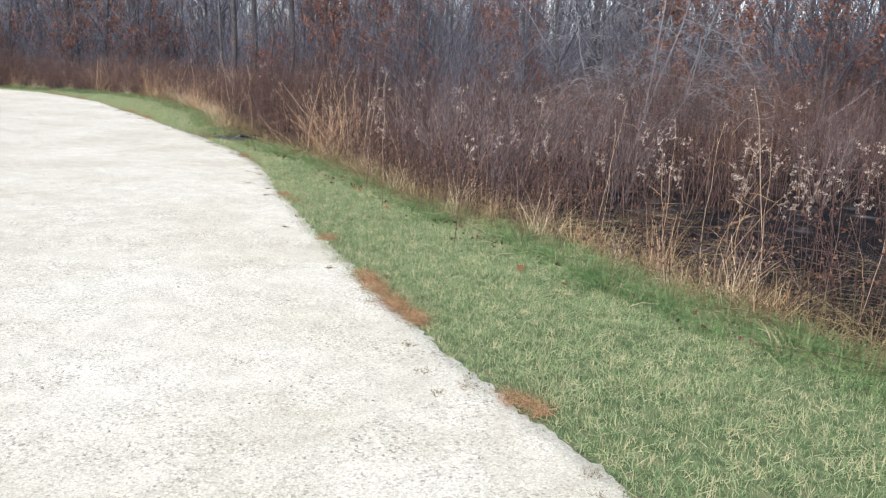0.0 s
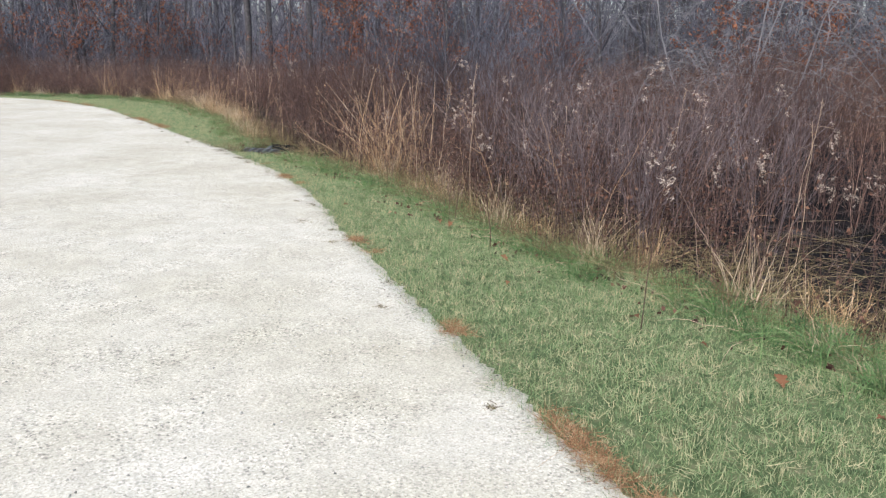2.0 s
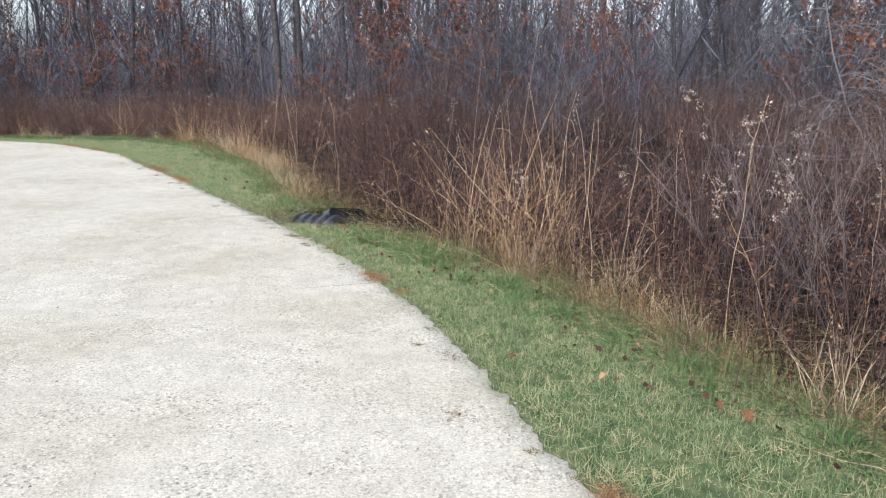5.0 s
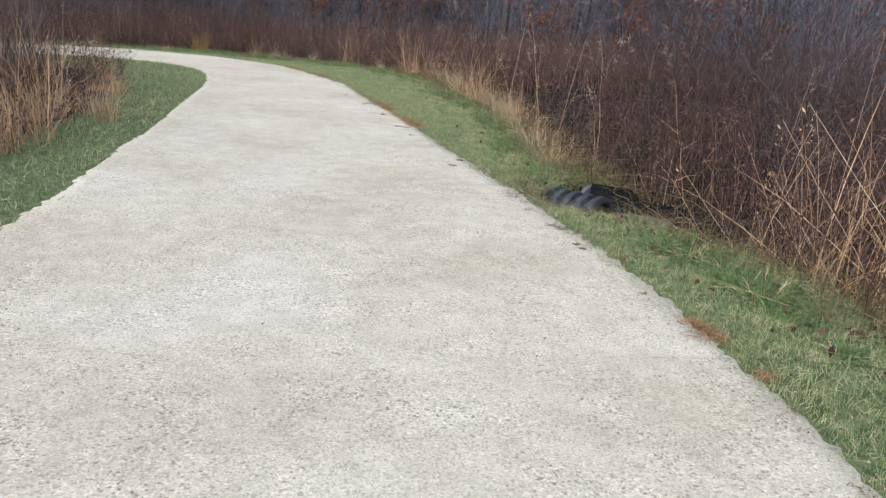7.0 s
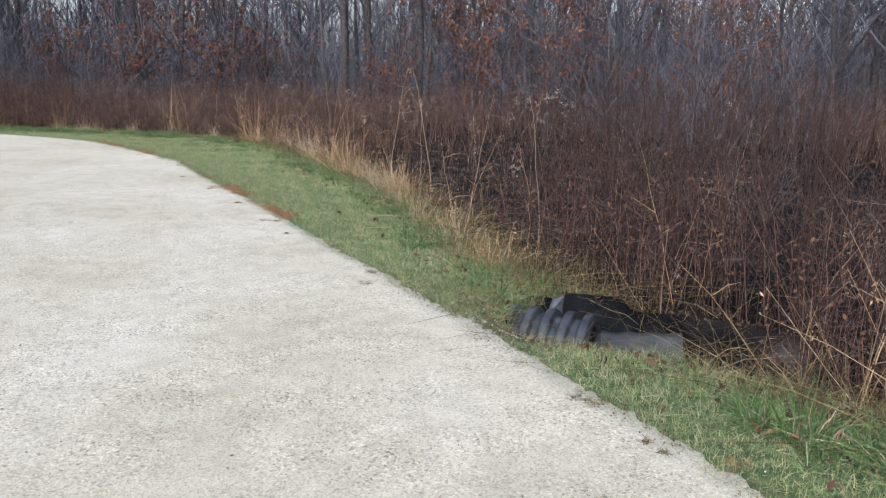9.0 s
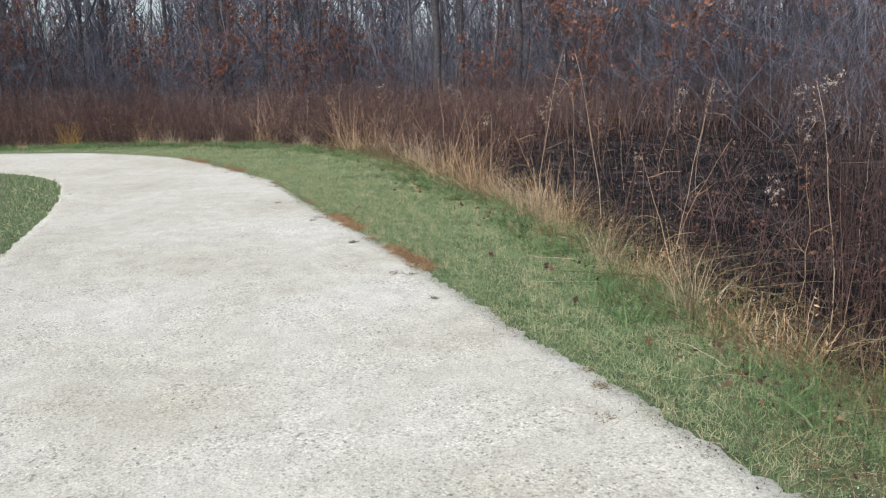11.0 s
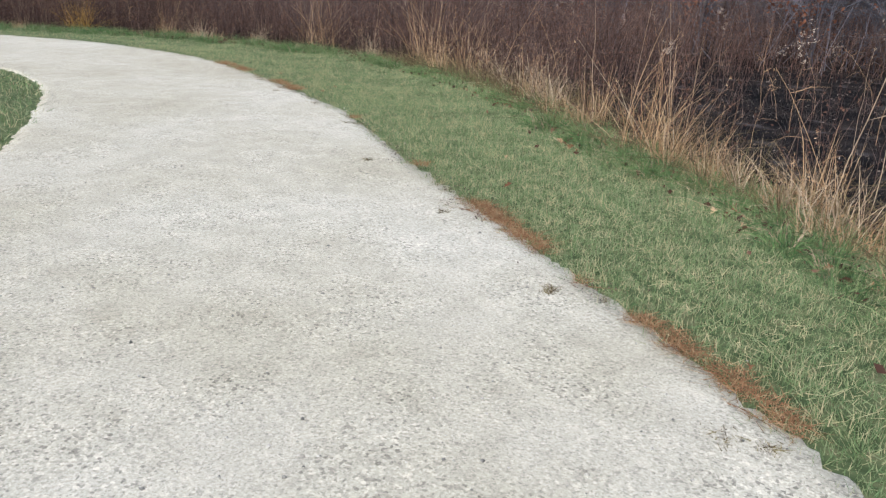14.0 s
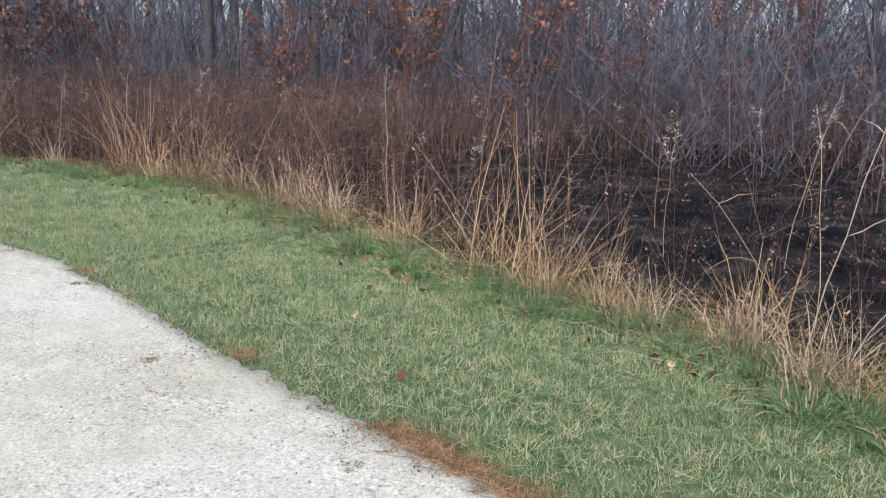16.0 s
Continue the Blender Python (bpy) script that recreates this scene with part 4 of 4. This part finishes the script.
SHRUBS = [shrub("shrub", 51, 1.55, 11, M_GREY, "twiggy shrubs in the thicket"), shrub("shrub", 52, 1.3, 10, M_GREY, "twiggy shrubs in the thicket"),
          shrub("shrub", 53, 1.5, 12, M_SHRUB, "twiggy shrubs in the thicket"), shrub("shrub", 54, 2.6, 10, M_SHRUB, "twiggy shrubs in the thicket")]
SHRUB_LABELS = ["bare twiggy shrub with mauve-grey branches", "low bare shrub with grey twigs", "bare brown twiggy shrub in the thicket", "tall bare brown shrub before the wood"]
for k, x, y, s in ((0, 0.2, 8.9, 1.0), (0, 0.9, 9.3, 1.0), (1, 0.0, 9.8, 1.0), (0, -0.4, 10.3, 1.0), (1, 0.6, 8.3, 0.9), (0, 1.5, 10.2, 1.1), (0, 1.2, 11.0, 1.1), (1, 2.0, 9.2, 1.0),
                   (2, -3.3, 15.4, 1.0), (2, -2.7, 15.9, 1.1), (2, -3.7, 16.2, 1.0), (2, -2.3, 14.9, 1.1), (2, -3.1, 16.8, 1.0), (2, -1.9, 15.6, 1.1), (2, -4.1, 15.8, 0.8), (2, -1.5, 14.2, 1.1), (2, -0.9, 13.2, 1.1),
                   (2, -0.4, 12.0, 1.1), (0, 0.3, 12.3, 1.0), (1, -2.0, 17.5, 1.0), (1, 2.6, 10.8, 1.1), (0, 3.3, 12.3, 1.2)):
    put(SHRUBS, SHRUB_LABELS, k, x, y, s)
for x, y in np.r_[scatter(EDGE_V, 46, 0.34, 0.52, 3.5, 12.0), scatter(EDGE_V, 50, 0.60, 0.80, 1.0, 7.0), scatter(EDGE_W, 14, 0.4, 0.7, -6, -1.2)]:
    if burnt(x, y) < 0.3:
        put(SHRUBS, SHRUB_LABELS, random.choice((0, 1, 2, 2, 3)), float(x), float(y), random.uniform(0.8, 1.2))


# ---- pale drooping tree in the thicket ----
def drooping_tree():
    rng = np.random.default_rng(61)
    ob = tagged(new("drooping_tree"), "pale bare tree with arching, drooping branches", "tree")
    base = np.array([(0, 0, -0.3), (0.3, 0.1, -0.3), (-0.25, 0.15, -0.3), (0.1, 0.3, -0.3)], float)
    d = np.array([(0.25, 0, 1), (0.55, 0.1, 1), (-0.5, 0.05, 1), (-0.15, 0.3, 1)], float)
    d /= np.linalg.norm(d, axis=1, keepdims=True)
    tr = arcs(base, d, np.array((5.6, 5.0, 5.0, 5.8)), rng.normal(size=(4, 3)) * 0.5, 6, 0.07, rng)
    for q, r in zip(tr, (0.020, 0.017, 0.017, 0.022)):
        part("trunk", strands(q[None], r * np.linspace(1, 0.4, 6)[None], 7, rng), M_ARCH, ob)

    def hang(src, n, lmin, lmax, drop, r0, t0):
        i = rng.integers(0, len(src), n)
        t = rng.uniform(t0, 0.99, n) * (src.shape[1] - 1.001)
        j = t.astype(int)
        q = src[i, j] * (1 - (t - j))[:, None] + src[i, j + 1] * (t - j)[:, None]
        a = rng.uniform(0, 2 * np.pi, n)
        L = rng.uniform(lmin, lmax, n)
        dd = np.stack([np.cos(a), np.sin(a), rng.uniform(-0.1, 0.6, n)], 1)
        p = arcs(q, dd, L, np.c_[np.zeros((n, 2)), -L * rng.uniform(drop * 0.6, drop * 1.3, n)], 6, 0.045, rng)
        p[..., 2] = np.maximum(p[..., 2], 0.9)
        return p, rng.uniform(0.7, 1.2, n)[:, None] * r0 * np.linspace(1, 0.35, 6)[None]
    b1 = hang(tr, 60, 0.9, 2.6, 1.0, 0.0085, 0.3)
    b2 = hang(b1[0], 420, 0.3, 1.1, 0.8, 0.0055, 0.2)
    b3 = hang(b2[0], 1900, 0.12, 0.5, 0.6, 0.0034, 0.15)
    for q, r in zip(*b1):
        part("limb", strands(q[None], r[None], 5, rng), M_ARCH, ob)
    part("twig_spray", join(strands(*b2, 3, rng), strands(b3[0][:, ::2], b3[1][:, ::2], 3, rng)), M_ARCH, ob, kind="stuff")
    return ob


put([drooping_tree()], ["pale bare tree with arching, drooping branches"], 0, 3.7, 15.6)

# ---- the wood ----
def wood(n, d0, d1, s0, s1, line, sign, kinds, labels, gap, smin=0.8, smax=1.25, taken=[]):
    made = 0
    for x, y in along(line, RNG.uniform(s0, s1, n * 4), sign * RNG.uniform(d0, d1, n * 4)):
        if made == n:
            break
        if sign * side_of(x, y, line)[0] < d0 * 0.8 or -side_of(x, y, EDGE_L)[0] < 2.5 and side_of(x, y, EDGE_R)[0] < 2.5:
            continue
        if burnt(x, y) > 0 or (x + 8.4) ** 2 + (y - 16.2) ** 2 < 225:
            continue
        if any((x - a) ** 2 + (y - b) ** 2 < gap * gap for a, b in taken):
            continue
        taken.append((x, y))
        put(kinds, labels, random.randrange(len(kinds)), float(x), float(y), random.uniform(smin, smax))
        made += 1


wood(70, 17, 36, 0.2, 0.75, EDGE_V, 1, TREES, TREE_LABELS, 0.9)
wood(84, 10.0, 30, 0.54, 0.86, EDGE_V, 1, TREES, TREE_LABELS, 0.8)
wood(36, 9.0, 18, 0.56, 0.86, EDGE_V, 1, OAKS, OAK_LABELS, 1.0)
wood(36, 13, 24, 0.22, 0.62, EDGE_V, 1, OAKS, OAK_LABELS, 1.1)
wood(16, 8, 30, 0.05, 0.9, EDGE_W, -1, TREES, TREE_LABELS, 2.5)

# tangled undergrowth at the wood's foot
def undergrowth(n, d0, d1, s0, s1, hmin, hmax):
    p = along(EDGE_V, RNG.uniform(s0, s1, n), RNG.uniform(d0, d1, n))
    p = p[side_of(p[:, 0], p[:, 1], EDGE_V) > d0 * 0.8]
    n = len(p)
    a = RNG.uniform(0, 2 * np.pi, n)
    lean = np.abs(RNG.normal(size=n)) * 0.85
    d = np.stack([np.cos(a) * lean, np.sin(a) * lean, np.ones(n)], 1)
    d /= np.linalg.norm(d, axis=1, keepdims=True)
    h = RNG.uniform(hmin, hmax, n)
    lv = branch_out(on_ground(p, -0.05), d, h, RNG.uniform(0.006, 0.014, n), 1, RNG, (9,), 1.1, 0.1, 0.45, 5, 0.08)
    return join(strands(lv[0][0], lv[0][1], 3), strands(lv[1][0][:, ::2], np.maximum(lv[1][1][:, ::2], 0.004), 2))


stuff("undergrowth", undergrowth(4200, 17, 32, 0.15, 0.62, 1.8, 5.8), M_HAZY_LIMB, "tangled bare undergrowth at the foot of the wood", "undergrowth")
stuff("undergrowth", undergrowth(4300, 9.0, 28, 0.54, 0.88, 1.6, 5.5), M_HAZY_LIMB, "tangled bare undergrowth beyond the bend", "undergrowth")

# distant woods closing the view all round, with haze tinted into their colour
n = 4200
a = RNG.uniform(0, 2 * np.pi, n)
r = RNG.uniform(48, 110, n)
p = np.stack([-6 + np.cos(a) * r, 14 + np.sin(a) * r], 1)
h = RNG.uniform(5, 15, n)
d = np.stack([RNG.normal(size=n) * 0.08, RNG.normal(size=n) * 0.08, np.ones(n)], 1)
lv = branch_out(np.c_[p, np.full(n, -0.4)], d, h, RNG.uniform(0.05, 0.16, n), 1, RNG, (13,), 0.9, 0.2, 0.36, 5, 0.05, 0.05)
stuff("distant_woods", join(strands(lv[0][0], lv[0][1], 3), strands(lv[1][0][:, ::2], np.maximum(lv[1][1][:, ::2], 0.03), 2)), M_HAZY_LIMB, "distant bare woods tinted blue-grey for haze", "woods")


# ---- culvert: corrugated pipe with a flared end ----
def culvert():
    ob = tagged(new("culvert"), "black corrugated plastic culvert pipe with a flared end section, half buried", "culvert")
    ob.matrix_basis = Matrix.Translation((PIPE[0], PIPE[1], -0.335)) @ pose(0, 0, 0, 0, 0, math.degrees(math.atan2(AXIS[1], AXIS[0]))).to_4x4()
    R = 0.30
    # corrugations: one ring profile after another along x
    xs = np.linspace(-0.62, 0.0, 110)
    prof = R - 0.048 * (0.5 + 0.5 * np.tanh(2.8 * (np.sin(2 * np.pi * xs / 0.124 + 0.6) - 0.1)))
    inner = np.full(12, R - 0.062)
    xi = np.linspace(0.0, -0.62, 12)
    X, Q = np.r_[xs, xi], np.r_[prof, inner]
    ang = np.linspace(0, 2 * np.pi, 49)[:-1]
    v = np.stack([np.repeat(X, 48), np.outer(Q, np.cos(ang)).ravel(), np.outer(Q, np.sin(ang)).ravel()], 1)
    i = np.arange(len(X) * 48).reshape(len(X), 48)
    f = np.stack([i[:-1], np.roll(i, -1, 1)[:-1], np.roll(i, -1, 1)[1:], i[1:]], -1).reshape(-1, 4)
    part("corrugated_pipe", (v, f), M_PLASTIC, ob, "black corrugated plastic pipe")
    # short folded flange at the back of the high wing, in the lit colour
    v = np.array([(-0.29, R + 0.04, 0.31), (-0.29, R + 0.03, -0.1), (-0.34, R - 0.06, -0.1), (-0.36, R - 0.06, 0.21), (-0.35, R, 0.285)])
    v = np.vstack([v, v + (-0.016, 0.010, 0)])
    part("flange", (v, [(0, 1, 2, 3), (0, 3, 4, 4), (5, 8, 7, 6), (5, 9, 8, 8), (0, 5, 6, 1), (3, 2, 7, 8), (4, 3, 8, 9), (0, 4, 9, 5)]), M_PLASTIC_LIT, ob, "flange coloured skylit grey", smooth=False)
    # flared wings: walls with thickness that open outwards, the far one standing higher and in the shaded colour
    for sgn in (1, -1):
        rows = []
        for t in np.linspace(0, 1, 14):
            if sgn > 0:
                x, y = -0.29 + 0.56 * t, R + 0.02 + 0.13 * t
                top = 0.33 - 0.02 * t - 0.24 * max(0, t - 0.66) / 0.34
            else:
                x, y = -0.06 + 0.40 * t, -(R + 0.01 + 0.12 * t)
                top = 0.19 - 0.09 * t
            lean = 0.03 * sgn * (1 + t)
            rows.append([(x, y - sgn * 0.10, -0.235), (x, y - sgn * 0.03, -0.17), (x, y, top - 0.03), (x, y + lean, top), (x, y + lean + sgn * 0.03, top - 0.012), (x, y + lean + sgn * 0.02, top - 0.05), (x, y + sgn * 0.02, -0.22)])
        part("wing_wall", (np.array(rows).reshape(-1, 3), grid_faces(14, 7)), M_PLASTIC_SHADED if sgn > 0 else M_PLASTIC_LIT, ob, "matt black wing, coloured as in shade" if sgn > 0 else "wing coloured skylit grey")
    # apron: a ribbed floor that widens outwards, in the lit colour
    a, b = 15, 13
    v = []
    for t in np.linspace(0, 1, a):
        for u in np.linspace(-1, 1, b):
            x = -0.02 + 0.52 * t + 0.05 * (1 - u * u) * t
            y = u * (R - 0.04 + 0.20 * t)
            v.append((x, y, 0.09 + 0.03 * u * u * (1 - t) + 0.006 * math.sin(t * 22) - 0.03 * t + 0.06 * max(0.0, u) ** 2 * t))
    low = [(x, y, z - 0.02) for x, y, z in v]
    i = np.arange(a * b).reshape(a, b)
    rim = np.r_[i[0], i[1:, -1], i[-1, -2::-1], i[-2:0:-1, 0]]
    skirt = np.stack([rim, np.roll(rim, -1), np.roll(rim, -1) + a * b, rim + a * b], 1)
    part("apron", (np.array(v + low), np.vstack([grid_faces(a, b), grid_faces(a, b)[:, ::-1] + a * b, skirt])), M_PLASTIC_LIT, ob, "ribbed plastic apron coloured skylit grey")
    return ob


culvert()


# ---- fallen leaves ----
def oak_leaf(seed):
    rng = np.random.default_rng(seed)
    n = 9
    t = np.linspace(0, 1, n)
    w = 0.030 * np.sin(np.pi * t ** 0.8) * (1 + 0.55 * np.cos(t * np.pi * 6.5)) + 0.002
    curl = rng.uniform(0.2, 0.7)
    x = 0.10 * (t - 0.5)
    zc = 0.012 + 0.02 * np.sin(t * 3 + rng.uniform(0, 3))
    v = np.concatenate([np.stack([x, w, zc + w * curl], 1), np.stack([x, 0 * w, zc], 1), np.stack([x, -w * rng.uniform(0.8, 1.1), zc + w * curl * 1.2], 1)])
    i = np.arange(3 * n).reshape(3, n)
    f = np.stack([i[:-1, :-1], i[:-1, 1:], i[1:, 1:], i[1:, :-1]], -1).reshape(-1, 4)
    stalk = strands(np.array([[(0.048, 0, zc[-1]), (0.065, 0.004, zc[-1] + 0.004), (0.08, 0.002, zc[-1])]]), np.full((1, 3), 0.0012), 3, rng)
    return tagged(new("fallen_leaf", quads("fallen_leaf", *join((v, f), stalk), M_FALLEN)), category="leaf", group="fallen leaves on the verge")


LEAVES = [oak_leaf(71), oak_leaf(72), oak_leaf(73)]
LEAF_LABELS = ["curled tan fallen oak leaf on the grass", "withered brown fallen leaf on the grass", "dry orange-brown fallen leaf on the grass"]
spots = [(0.09, 6.44), (0.92, 5.26), (0.90, 5.02), (0.62, 5.62), (-0.61, 7.64), (0.40, 6.10), (-2.78, 11.74), (-2.58, 11.60), (-2.65, 11.9), (-2.4, 11.5), (-3.0, 12.2),
         (-6.60, 19.21), (-6.55, 19.3), (-6.5, 19.15), (-6.68, 19.25), (-7.77, 21.0), (-7.7, 20.9), (-7.65, 20.8), (-7.82, 21.1), (-6.3, 18.6), (-6.2, 18.4), (-6.15, 18.2), (-5.9, 17.9), (-5.95, 18.3), (-6.0, 17.6)]
spots += [tuple(p) for p in scatter(EDGE_V, 110, 0.36, 0.62, -0.55, 0.45)] + [tuple(p) for p in scatter(EDGE_R, 16, 0.36, 0.6, 0.1, 1.0)]
for x, y in spots:
    if not in_ditch(np.array([(x, y)]))[0]:
        put(LEAVES, LEAF_LABELS, random.randrange(3), float(x), float(y), random.uniform(0.55, 0.95), lift=0.03)
